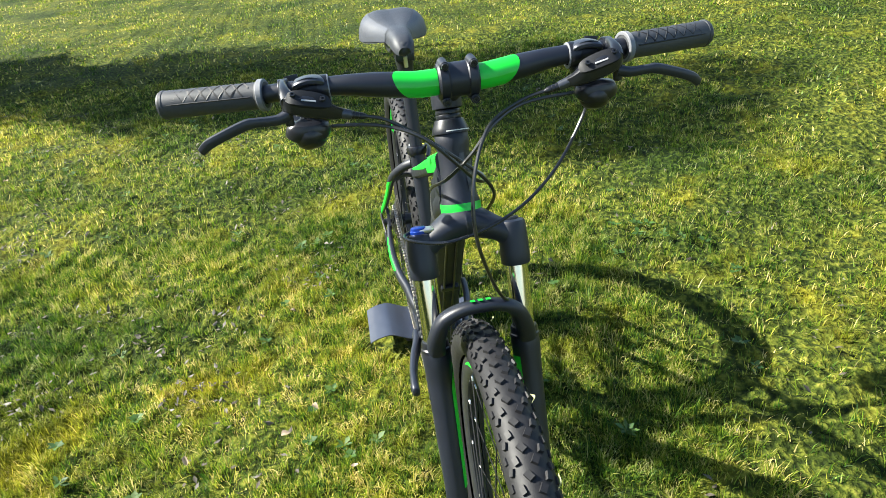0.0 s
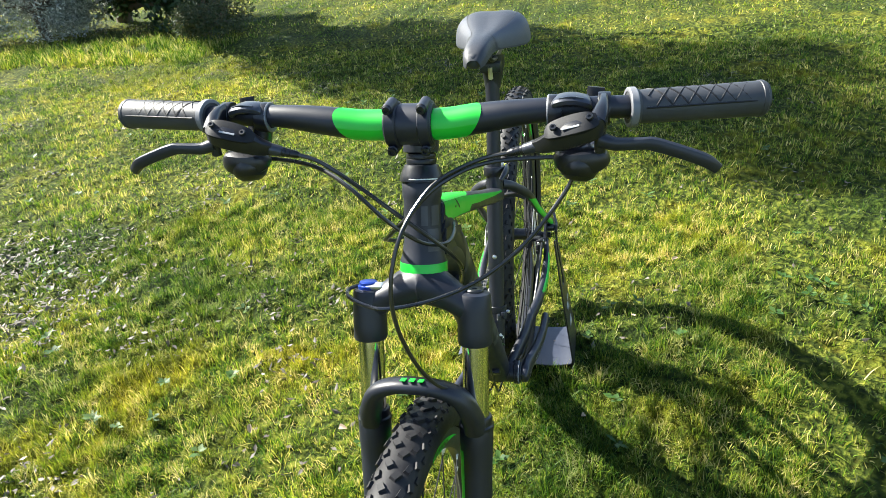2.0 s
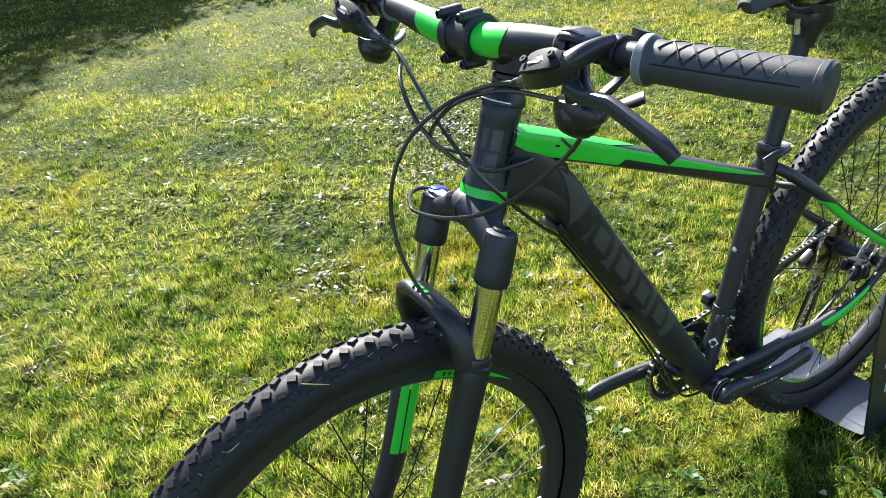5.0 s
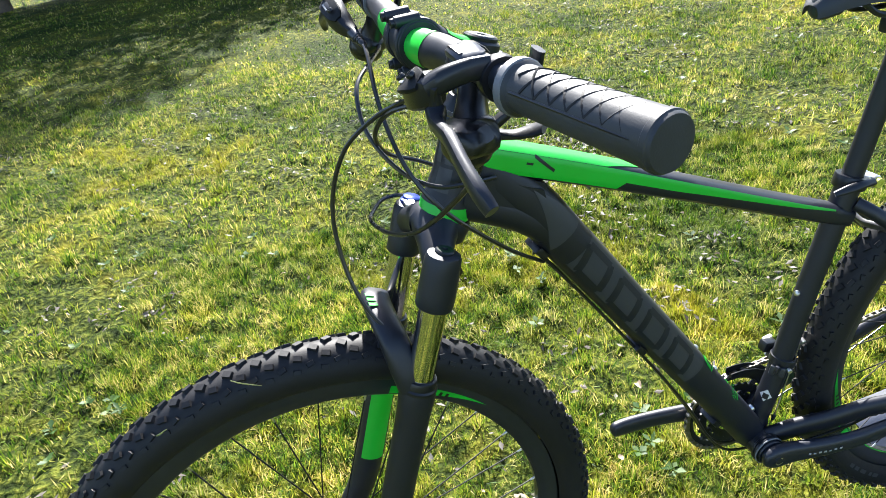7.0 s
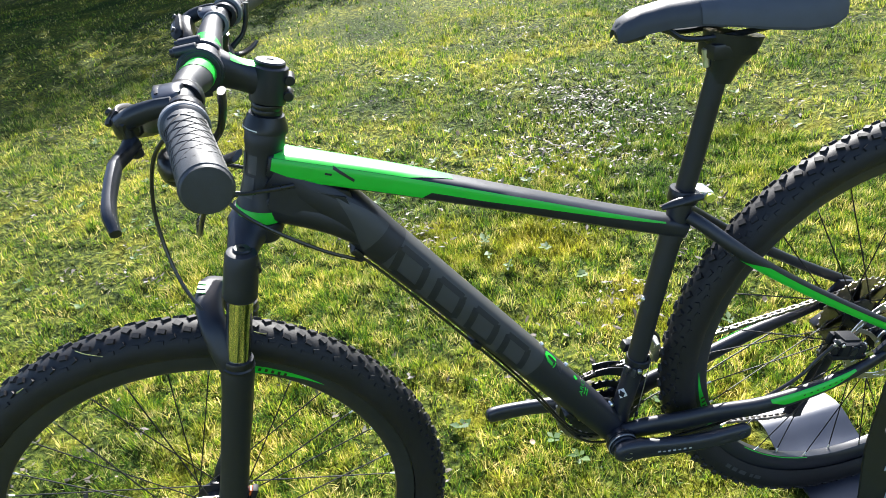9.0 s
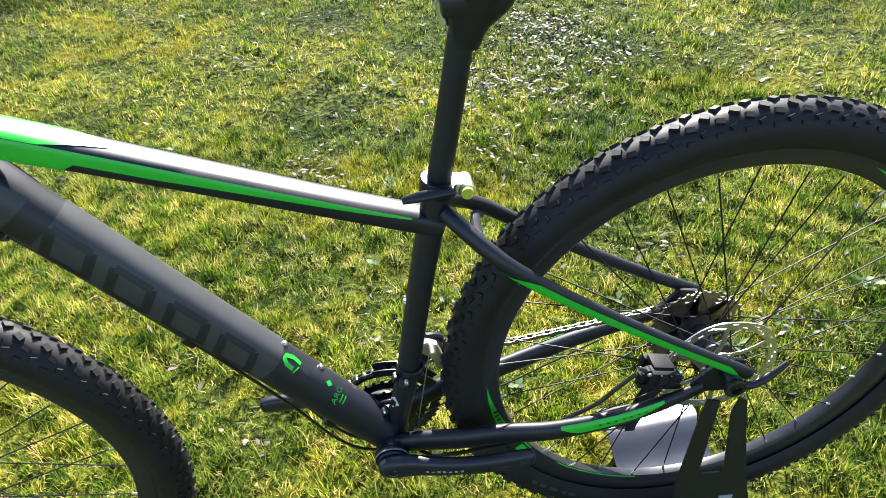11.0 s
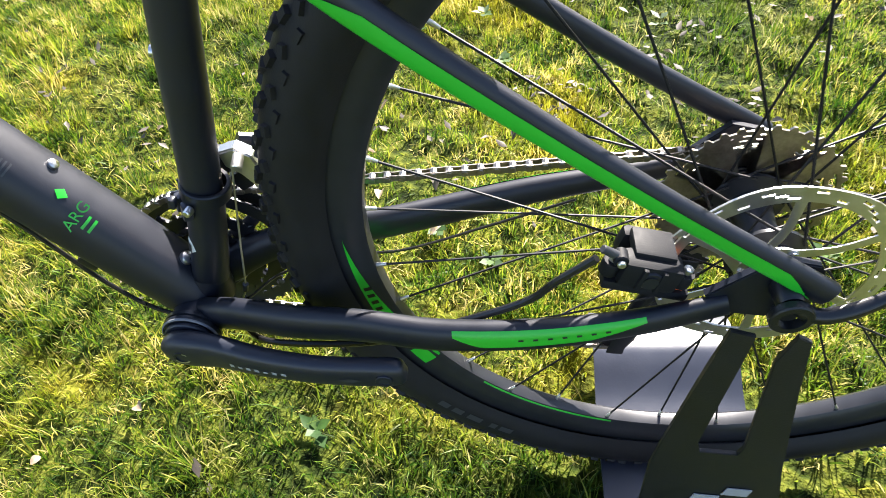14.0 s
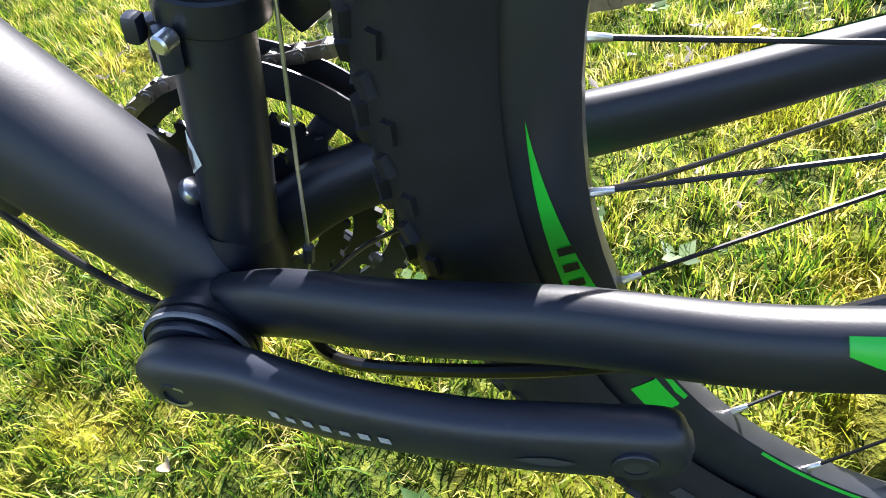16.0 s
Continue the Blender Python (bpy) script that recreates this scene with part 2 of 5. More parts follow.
def tube_rings(pts, radii, k=6, ref=(0, 1, 0)):
    """Centres, the two cross directions and half sizes along a tube; ref None: carried along."""
    full = spline([tuple(p) + tuple(r) for p, r in zip(pts, radii)], k)
    c = [V(q[:3]) for q in full]
    r = [(float(q[3]), float(q[4])) for q in full]
    rings = []
    side = None
    for i, q in enumerate(c):
        t = (c[min(i + 1, len(c) - 1)] - c[max(i - 1, 0)]).normalized()
        if ref is None:
            if side is None:
                side = t.orthogonal()
        else:
            side = V(ref)
        n2 = (side - side.dot(t) * t).normalized()
        side = n2
        rings.append((q, t.cross(n2), n2, *r[i]))
    return rings


def ring_point(ring, ang, lift=0.0, square=2.0):
    c, n1, n2, a, b = ring
    ca, sa = math.cos(ang), math.sin(ang)
    s = (abs(ca) ** square + abs(sa) ** square) ** (-1 / square)
    return c + n1 * (a + lift) * ca * s + n2 * (b + lift) * sa * s


def add_tube(bm, rings, seg=16, square=2.0, caps=True):
    loops = [[bm.verts.new(ring_point(g, 2 * math.pi * j / seg, 0, square)) for j in range(seg)] for g in rings]
    for a, b in zip(loops, loops[1:]):
        for j in range(seg):
            bm.faces.new((a[j], a[(j + 1) % seg], b[(j + 1) % seg], b[j]))
    if caps:
        for lp, g in ((loops[0], rings[0]), (loops[-1], rings[-1])):
            m = bm.verts.new(g[0])
            for j in range(seg):
                bm.faces.new((lp[j], lp[(j + 1) % seg], m))


def tube(pts, radii, seg=16, k=6, ref=(0, 1, 0), square=2.0):
    bm = bmesh.new()
    if not isinstance(radii, list):
        radii = [(radii, radii)] * len(pts)
    radii = [(r, r) if not isinstance(r, tuple) else r for r in radii]
    g = tube_rings(pts, radii, k, ref)
    add_tube(bm, g, seg, square)
    return bm, g


def patch(rings, i0, i1, a0, a1, lift=0.0006, n=10, square=2.0):
    """A thin coloured panel on a tube between two rings; a0, a1: degrees, functions of 0..1 along it or plain numbers."""
    bm = bmesh.new()
    f0 = a0 if callable(a0) else (lambda u: a0)
    f1 = a1 if callable(a1) else (lambda u: a1)
    rows = []
    m = max(2, int((i1 - i0) * 2))
    for q in range(m + 1):
        u = q / m
        s = i0 + (i1 - i0) * u
        lo = min(int(s), len(rings) - 2)
        w = s - lo
        A, B = rings[lo], rings[lo + 1]
        g = (A[0].lerp(B[0], w), A[1].lerp(B[1], w), A[2].lerp(B[2], w), A[3] + (B[3] - A[3]) * w, A[4] + (B[4] - A[4]) * w)
        x, y = radians(f0(u)), radians(f1(u))
        rows.append([bm.verts.new(ring_point(g, x + (y - x) * j / n, lift, square)) for j in range(n + 1)])
    for a, b in zip(rows, rows[1:]):
        for j in range(n):
            bm.faces.new((a[j], a[j + 1], b[j + 1], b[j]))
    return bm


def axis_frame(d):
    d = V(d).normalized()
    e = d.orthogonal().normalized() if abs(d.y) > 0.9 else (V((0, 1, 0)) - d.y * d).normalized()
    return d, e, d.cross(e)


def add_lathe(bm, origin, d, profile, seg=32, closed=False, a0=0.0, a1=360.0):
    """Turns (radius, along) pairs round the axis d at origin."""
    d, e, f = axis_frame(d)
    o = V(origin)
    whole = a1 - a0 >= 360
    m = seg if whole else seg + 1
    loops = []
    for r, h in profile:
        loops.append([bm.verts.new(o + d * h + (e * math.cos(t) + f * math.sin(t)) * max(r, 1e-5)) for t in (radians(a0 + (a1 - a0) * j / seg) for j in range(m))])
    pairs = list(zip(loops, loops[1:])) + ([(loops[-1], loops[0])] if closed else [])
    for a, b in pairs:
        for j in range(seg if whole else m - 1):
            bm.faces.new((a[j], a[(j + 1) % m], b[(j + 1) % m], b[j]))


def lathe(origin, d, profile, seg=32, closed=False, a0=0.0, a1=360.0):
    bm = bmesh.new()
    add_lathe(bm, origin, d, profile, seg, closed, a0, a1)
    return bm


def rod(a, b, r0, r1=None, seg=12, bevel=0.0008):
    a, b = V(a), V(b)
    h = (b - a).length
    r1 = r0 if r1 is None else r1
    return lathe(a, b - a, [(0, 0), (r0 - bevel, 0), (r0, bevel), (r1, h - bevel), (r1 - bevel, h), (0, h)], seg)


def add_box(bm, centre, size, rot=None, bevel=0.002, taper=1.0):
    r = bmesh.ops.create_cube(bm, size=1.0)["verts"]
    for v in r:
        t = taper if v.co.z > 0 else 1.0
        v.co = V((v.co.x * size[0] * t, v.co.y * size[1] * t, v.co.z * size[2]))
    if bevel:
        es = list({e for v in r for e in v.link_edges})
        r = list({v for f in bmesh.ops.bevel(bm, geom=es, offset=bevel, segments=2, affect="EDGES", profile=0.6)["faces"] for v in f.verts} | {v for v in r if v.is_valid})
    m = Matrix.Translation(centre) @ (rot if rot else Matrix())
    for v in r:
        v.co = m @ v.co


def box(centre, size, rot=None, bevel=0.002, taper=1.0):
    bm = bmesh.new()
    add_box(bm, centre, size, rot, bevel, taper)
    return bm


def rot_y(deg):
    return Matrix.Rotation(radians(deg), 4, "Y")


def prism(outline, y0, y1, bevel=0.0, shift=None):
    """An (x, z) outline between two y; shift: (dx, dy) for each unit of z, to lean it."""
    bm = bmesh.new()
    f = bm.faces.new([bm.verts.new((x, y0, z)) for x, z in outline])
    g = bmesh.ops.extrude_face_region(bm, geom=[f])["geom"]
    for v in g:
        if isinstance(v, bmesh.types.BMVert):
            v.co.y = y1
    if bevel:
        bmesh.ops.bevel(bm, geom=[e for e in bm.edges if abs(e.verts[0].co.y - e.verts[1].co.y) < 1e-7], offset=bevel, segments=2, affect="EDGES")
    bmesh.ops.triangulate(bm, faces=[f for f in bm.faces if len(f.verts) > 4])
    if shift:
        for v in bm.verts:
            v.co.y += shift * v.co.z
    return bm


def thing(name, label, category, at=(0, 0, 0), group=""):
    ob = new(name)
    ob.location = at
    ob.empty_display_size = 0.05
    return tagged(ob, label, category, group)


def xz(x, z, y=0.0):
    return (x, y, z)


# ---- the bicycle ----
RA, FA = V((-0.010, 0, 0.389)), V((1.118, 0, 0.366))
BB = V((0.460, 0, 0.317))
REAR_SIZE, REAR_TYRE = 1.058, []
bike = thing("mountain_bike", "black and green hardtail mountain bike standing on a lawn", "bicycle")
TOP = V((0.839, 0, 1.025))
UD = V((0.342, 0, -0.940)).normalized()


def on_axis(s):
    return TOP + UD * s


# frame tubes
bm, DT = tube([xz(.460, .318), xz(.520, .408), xz(.5775, .4935), xz(.6825, .6505), xz(.760, .7665), xz(.806, .8354), xz(.872, .903)],
              [(.026, .0275), (.027, .0285), (.0275, .0285), (.028, .0285), (.029, .0285), (.0285, .0285), (.027, .0250)], 24, 8, square=2.5)
part("down_tube", bm, M_FRAME, bike)
part("head_gusset", prism([(.790, .860), (.850, .890), (.878, .902), (.895, .864), (.872, .846), (.838, .828), (.803, .795), (.780, .806)], -.0262, .0262, .006), M_FRAME, bike)
part("gusset", tube([xz(.775, .785), xz(.825, .829), xz(.893, .868)], [(.018, .0275), (.021, .0282), (.024, .024)], 20, 6, square=2.6)[0], M_FRAME, bike)
bm, TT = tube([xz(.345, .680), xz(.45, .726), xz(.60, .794), xz(.74, .857), xz(.874, .914)],
              [(.0135, .0180), (.0135, .0185), (.0145, .0195), (.0160, .0215), (.0170, .0250)], 20, 8, square=3.8)
top_tube = part("top_tube", bm, M_FRAME, bike)
bm, ST = tube([xz(.4565, .312), xz(.4225, .42), xz(.381, .592), xz(.343, .735)], [.0165, .0155, .0158, .0165], 24, 6)
seat_tube = part("seat_tube", bm, M_FRAME, bike)
bm = lathe(on_axis(0), UD, [(0, .076), (.0215, .076), (.0232, .079), (.0232, .095), (.0218, .10), (.0218, .14), (.0255, .165), (.0278, .172), (.0278, .188), (.026, .191), (0, .191)], 32)
head_tube = part("head_tube", bm, M_FRAME, bike)
part("lower_ring", lathe(on_axis(0), UD, [(.0283, .1725), (.0284, .1728), (.0284, .1882), (.0281, .1885)], 32), M_GREEN, head_tube, "bright green painted ring")
for a, b, c, d in ((.105, .128, 18, 48), (.132, .158, 22, 62), (.105, .128, 60, 80)):
    _, e, g = axis_frame(UD)
    bm = bmesh.new()
    prev = None
    for j in range(9):
        t = radians(c + (d - c) * j / 8)
        row = [bm.verts.new(on_axis(s) + (e * math.cos(t) + g * math.sin(t)) * (.0224 if s < .15 else .0252)) for s in (a, b)]
        if prev:
            bm.faces.new((prev[0], prev[1], row[1], row[0]))
        prev = row
    part("head_badge_panel", bm, M_GREY, head_tube, "mid grey printed panel")
part("bottom_bracket_shell", lathe(BB + V((0, -.0365, 0)), (0, 1, 0), [(0, 0), (.0205, 0), (.0215, .001), (.0215, .072), (.0205, .073), (0, .073)], 32), M_FRAME, bike)
SS = {}
for sg in (1, -1):
    bm, g = tube([(.341, .012 * sg, .702), (.325, .030 * sg, .690), (.295, .052 * sg, .662), (.262, .062 * sg, .632), (.191, .067 * sg, .574), (.083, .075 * sg, .494), (-.028, .084 * sg, .418)],
                 [(.0095, .0085), (.0095, .009), (.0095, .0085), (.0095, .0075), (.009, .007), (.0085, .0065), (.0095, .006)], 14, 6, square=2.6)
    s = part("seat_stay", bm, M_FRAME, bike)
    SS[sg] = (g, s)
    bm, g = tube([(.447, .026 * sg, .322), (.412, .038 * sg, .336), (.36, .051 * sg, .343), (.30, .0575 * sg, .346), (.235, .070 * sg, .351), (.16, .078 * sg, .364), (.09, .078 * sg, .378), (.028, .074 * sg, .394)],
                 [(.017, .011), (.0175, .0105), (.0175, .010), (.0165, .010), (.0150, .010), (.0130, .0095), (.011, .008), (.010, .005)], 16, 6, square=2.5)
    c = part("chain_stay", bm, M_FRAME, bike)
    m = len(g)
    # green panel low on the outer face
    lo, hi = (150, 68) if sg > 0 else (-150, -68)
    bm = patch(g, m * .585, m * .855, lambda u, lo=lo, sg=sg: lo, lambda u, sg=sg: sg * (125 - 42 * min(1, u / .14) * min(1, (1 - u) / .3)), 0.0006, 6, 2.5)
    cp = part("chain_stay_panel", bm, M_GREEN, c, "bright green panel with small dark marks")
    for q in range(7):
        u = .675 + q * .020
        part("chain_stay_print", patch(g, m * u, m * (u + .007), sg * 110, sg * 117, 0.0011, 3, 2.5), M_FRAME, c)
    gs = SS[sg][0]
    ms = len(gs)
    # t runs backwards here, so the outer side lies at sg * 90 with the lower side at 0
    bm = patch(gs, ms * .40, ms - 1.2, lambda u, sg=sg: sg * 18, lambda u, sg=sg: sg * (24 + 82 * min(1, u / .22) * min(1, (1 - u) / .07 + .05)), 0.0006, 6, 2.6)
    part("seat_stay_panel", bm, M_GREEN, s, "bright green stripe")
    # dropout plate
    bm = prism([(.034, .384), (.045, .402), (.004, .440), (-.024, .432), (-.034, .410), (-.026, .386), (.000, .378)], .0665 * sg, .0735 * sg, .001)
    part("dropout", bm, M_FRAME, bike)
# bridge between the seat stays
bm, g = tube([(.292, .052, .648), (.302, .03, .66), (.304, 0, .655), (.302, -.03, .66), (.292, -.052, .648)], [(.0055, .005), (.0065, .004), (.0085, .004), (.0065, .004), (.0055, .005)], 12, 5, ref=(1, 0, -.8), square=3)
br = part("stay_bridge", bm, M_GREY, bike, "pale satin bridge tab with a bolt hole")
part("bridge_hole", rod((.3030, .002, .6560), (.3005, .002, .6580), .0028), M_PLASTIC, br)

# paint on the top tube: green panels, tapering backwards
n = len(TT)
for sg in (1, -1):
    bm = patch(TT, n * .09, n - 1.2, lambda u, sg=sg: sg * 52, lambda u, sg=sg: sg * (60 + 36 * min(1, u / .5) + (30 * min(1, (1 - u) / .07) if u > .635 else 0)), 0.0007, 8, 3.8)
    gp = part("top_tube_panel", bm, M_GREEN, top_tube, "bright green panel")
    bm = patch(TT, n * .800, n * .846, lambda u, sg=sg: sg * (86 - 38 * u), lambda u, sg=sg: sg * (98 - 38 * u), 0.0013, 6, 3.8)
    part("top_tube_line", bm, M_FRAME, top_tube)
    bm = patch(TT, n * .846, n * .860, sg * 76, sg * 84, 0.0013, 3, 3.8)
    part("top_tube_mark", bm, M_FRAME, top_tube)
part("top_tube_crown_panel", patch(TT, n * .60, n - 1.3, lambda u: -51 * min(1, .35 + u * 2.4), lambda u: 51 * min(1, .35 + u * 2.4), 0.0007, 10, 3.8), M_GREEN, top_tube, "bright green panel")

# grey paint with a dark block logo on the down tube
n = len(DT)
down_tube = bpy.data.objects["down_tube"]
DT_RUN = [.556 * g[0].x + .831 * g[0].z for g in DT]


def dt_s(run):
    """Ring number at a length along the down tube's axis."""
    return float(np.interp(run, DT_RUN, range(n)))


def ribbon(pts, width, lift, material, parent, name, label=""):
    """A painted stroke on the down tube through (run, degrees) points."""
    R0 = .0275
    q = []
    for (a, b), (c, d) in zip(pts, pts[1:]):
        q += [np.array((a + (c - a) * j / 4, radians(b + (d - b) * j / 4) * R0)) for j in range(4)]
    q.append(np.array((pts[-1][0], radians(pts[-1][1]) * R0)))
    bm = bmesh.new()
    prev = None
    for i, p in enumerate(q):
        d = np.array(q[min(i + 1, len(q) - 1)]) - np.array(q[max(i - 1, 0)])
        d = d / np.linalg.norm(d)
        row = []
        for e in (-.5, 0, .5):
            u, v = p[0] - d[1] * width * e, p[1] + d[0] * width * e
            sv = dt_s(u)
            g, h, w = DT[int(sv)], DT[min(int(sv) + 1, n - 1)], sv - int(sv)
            row.append(bm.verts.new(ring_point(g, v / R0, lift, 2.5).lerp(ring_point(h, v / R0, lift, 2.5), w)))
        if prev:
            for e in range(2):
                bm.faces.new((prev[e], prev[e + 1], row[e + 1], row[e]))
        prev = row
    return part(name, bm, material, parent, label)


part("down_tube_panel", patch(DT, dt_s(.752), dt_s(1.055), -128, 128, 0.0005, 30, 2.5), M_GREY, down_tube, "mid grey satin printed section")
for sg in (1, -1):
    part("down_tube_wedge", patch(DT, dt_s(1.085), dt_s(1.16), lambda u, sg=sg: sg * (28 + 30 * u), lambda u, sg=sg: sg * (132 - 70 * u), 0.0006, 8, 2.5), M_GREY, down_tube, "mid grey printed panel")
    # dark strokes of the logo, with no lettering
    for cell in (1.045, .972, .898, .826):
        strokes = ((0, 56, 0, 120), (.046, 56, .046, 120), (0, 56, .046, 56), (0, 120, .046, 120))
        # each block leans with the tube
        for r0, p0, r1, p1 in strokes:
            run = [(cell - r + .00020 * (90 - p), sg * p) for r, p in ((r0, p0), (r1, p1))]
            ribbon(run, .011 if p0 != p1 else .0075, .0008 if p0 != p1 else .0009, M_FRAME, down_tube, "logo_stroke")
# green and pale print near the bottom bracket
ribbon([(.722, 20), (.735, 14), (.746, 20), (.748, 31), (.741, 40), (.730, 42)], .0055, .0008, M_GREEN, down_tube, "down_tube_print", "green rounded mark")
ribbon([(.728, 50), (.723, 30)], .0022, .0009, M_GREEN, down_tube, "down_tube_print")
for q in range(4):
    part("down_tube_small_print", patch(DT, dt_s(.708 + q * .0035), dt_s(.7095 + q * .0035), 26, 48, 0.0008, 4, 2.5), M_GREY, down_tube)
part("diamond_mark", patch(DT, dt_s(.6650), dt_s(.6760), lambda u: 24 - 9 * (1 - abs(2 * u - 1)), lambda u: 24 + 9 * (1 - abs(2 * u - 1)), 0.0008, 4, 2.5), M_GREEN, down_tube, "small green diamond")


def words(text, size, matrix, material, parent, name):
    """Flat lettering as a mesh at a pose."""
    cu = bpy.data.curves.new(name, "FONT")
    cu.body, cu.size, cu.align_x, cu.align_y = text, size, "CENTER", "CENTER"
    tmp = bpy.data.objects.new(name, cu)
    scene.collection.objects.link(tmp)
    bpy.context.view_layer.update()
    me = bpy.data.meshes.new_from_object(tmp)
    bpy.data.objects.remove(tmp)
    me.transform(matrix)
    me.materials.clear()
    me.materials.append(material)
    ob = new(name, me)
    ob.parent = parent
    return ob


def tube_pose(rings, s, ang, lift, turn=0.0):
    """A pose on a tube's skin: x along the tube, y up the skin, z out of it."""
    i = min(int(s), len(rings) - 2)
    g = rings[i]
    p = ring_point(g, radians(ang), lift, 2.4)
    q = ring_point(g, radians(ang + 1), lift, 2.4)
    along = (rings[i + 1][0] - g[0]).normalized()
    out = along.cross((p - q)).normalized()
    if out.dot(p - g[0]) < 0:
        out = -out
    up = out.cross(along)
    m = Matrix((along, up, out)).transposed().to_4x4()
    m.translation = p
    return m @ Matrix.Rotation(radians(turn), 4, "Z")


words("ARG", .0128, tube_pose(DT, dt_s(.655), 40, .0010, -90), M_GREEN, down_tube, "lettering")
for q in range(2):
    part("down_tube_print", patch(DT, dt_s(.637 + q * .0055), dt_s(.6394 + q * .0055), 30, 52, 0.0008, 4, 2.5), M_GREEN, down_tube)
# bottle bolts on the upper face
for run in (.758, .691):
    g = DT[int(round(dt_s(run)))]
    part("bottle_bolt", lathe(g[0] + g[1] * (g[3] - .0005) + V((0, -.006, 0)), g[1], [(0, 0), (.0045, 0), (.0045, .0015), (.0042, .0030), (.0025, .0042), (0, .0045)], 14), M_BOLT, down_tube, "bright zinc bolt")
g = DT[int(round(dt_s(.5635)))]
part("bottle_bolt", lathe(g[0] + g[1] * (g[3] - .001), g[1], [(0, 0), (.0062, 0), (.0065, .0020), (.0058, .0048), (.0034, .0062), (0, .0066)], 16), M_BOLT, down_tube, "bright zinc bolt")
for f in (.10, .55):
    i = int(len(ST) * f) + 1
    g = ST[i]
    part("bottle_bolt", lathe(g[0] - g[1] * (g[3] - .0005), -g[1], [(0, 0), (.0045, 0), (.0045, .0015), (.0042, .0030), (0, .0045)], 14), M_BOLT, seat_tube, "bright zinc bolt")
g = ST[4]
part("round_sticker", patch(ST, 4.0, 5.1, lambda u: 146 + 34 * math.sqrt(max(0, 1 - (2 * u - 1) ** 2)), lambda u: 146 - 34 * math.sqrt(max(0, 1 - (2 * u - 1) ** 2)), 0.0006, 8), M_WHITE, seat_tube, "round white sticker with a dark figure")
part("sticker_print", patch(ST, 4.25, 4.75, 130, 160, 0.0010, 4), M_PLASTIC, seat_tube)

# seat clamp, post, saddle
SD = V((-.042, 0, .173)).normalized()
S0 = V((.343, 0, .735))
clamp = part("seat_clamp", lathe(S0, SD, [(.0172, -.012), (.0205, -.012), (.0212, -.011), (.0212, .004), (.0205, .0055), (.0139, .0055)], 28), M_PLASTIC, bike)
part("clamp_lug", box(S0 + V((-.021, -.002, -.006)), (.012, .026, .014), rot_y(-14), .003), M_STEEL, clamp, "bright alloy clamp lug")
barrel = part("clamp_barrel", lathe(S0 + V((-.029, -.014, -.008)), (0, 1, 0), [(0, 0), (.0075, 0), (.0090, .0015), (.0090, .010), (.0082, .011), (.0082, .013), (.0092, .014), (.0092, .027), (.0080, .029), (0, .029)], 20), M_STEEL, clamp, "bright alloy clamp barrel")
part("clamp_nut", lathe(S0 + V((-.029, .0150, -.008)), (0, 1, 0), [(.0070, 0), (.0070, .0050), (.0060, .0060), (.0030, .0060), (.0028, .0048), (0, .0048)], 16), M_YELLOW, barrel, "yellow-green end plug")
part("clamp_lever", tube([S0 + V((-.014, .0235, .001)), S0 + V((.006, .0262, .003)), S0 + V((.024, .0240, .001)), S0 + V((.042, .0180, -.005))], [(.0050, .0030), (.0055, .0028), (.0060, .0028), (.0040, .0022)], 12, 4, None)[0], M_ALU, clamp, "black quick release lever")
part("seat_post", lathe(S0, SD, [(.0136, -.05), (.0136, .172), (.015, .178), (.015, .186), (0, .186)], 24), M_FRAME, bike)
H = S0 + SD * .19
sp = part("saddle_clamp", box(H + V((-.006, 0, .008)), (.060, .040, .020), rot_y(-4), .004), M_ALU, bike)
bm, _ = tube([H + V((.004, 0, -.034)), H + V((-.002, 0, -.012)), H + V((-.010, 0, .010)), H + V((-.014, 0, .024))], [(.0145, .0145), (.021, .018), (.036, .021), (.040, .022)], 18, 4, square=2.6)
part("clamp_cradle", bm, M_ALU, sp)
part("clamp_screw", rod(H + V((.021, .0, -.012)), H + V((.024, 0, .012)), .0045), M_STEEL, sp, "bright steel clamp bolt")
SX = [.437, .429, .408, .375, .338, .300, .262, .228, .200, .180, .170]
SW = [.012, .019, .023, .025, .028, .037, .055, .069, .075, .071, .053]
SZ = [.975, .986, .994, .997, .996, .995, .998, 1.003, 1.007, 1.006, .998]
SDP = [.014, .022, .026, .028, .030, .036, .046, .056, .060, .052, .030]
bm = bmesh.new()
loops = []
NS, SY = 24, -.010
for x, w, z, dp in zip(SX, SW, SZ, SDP):
    lp = []
    for j in range(NS + 1):
        u = -1 + 2 * j / NS
        drop = dp * (abs(u) ** 2.6)
        groove = .003 * math.exp(-(u * 5) ** 2) if x < .33 else 0
        lp.append(bm.verts.new((x, SY + w * math.sin(u * math.pi / 2) * (1.0 if abs(u) < .9 else .985), z - drop - groove)))
    loops.append(lp)
for a, b in zip(loops, loops[1:]):
    for j in range(NS):
        bm.faces.new((a[j], a[j + 1], b[j + 1], b[j]))
under = [[bm.verts.new((v.co.x * .97 + .0085, SY + (v.co.y - SY) * .80, lp[0].co.z + (.006 if v is not lp[NS // 2] else .012))) for v in (lp[0], lp[NS // 2], lp[NS])] for lp in loops]
for k2, (a, b) in enumerate(zip(loops, loops[1:])):
    bm.faces.new((a[0], b[0], under[k2 + 1][0], under[k2][0]))
    bm.faces.new((b[NS], a[NS], under[k2][2], under[k2 + 1][2]))
    for j in range(2):
        bm.faces.new((under[k2][j], under[k2 + 1][j], under[k2 + 1][j + 1], under[k2][j + 1]))
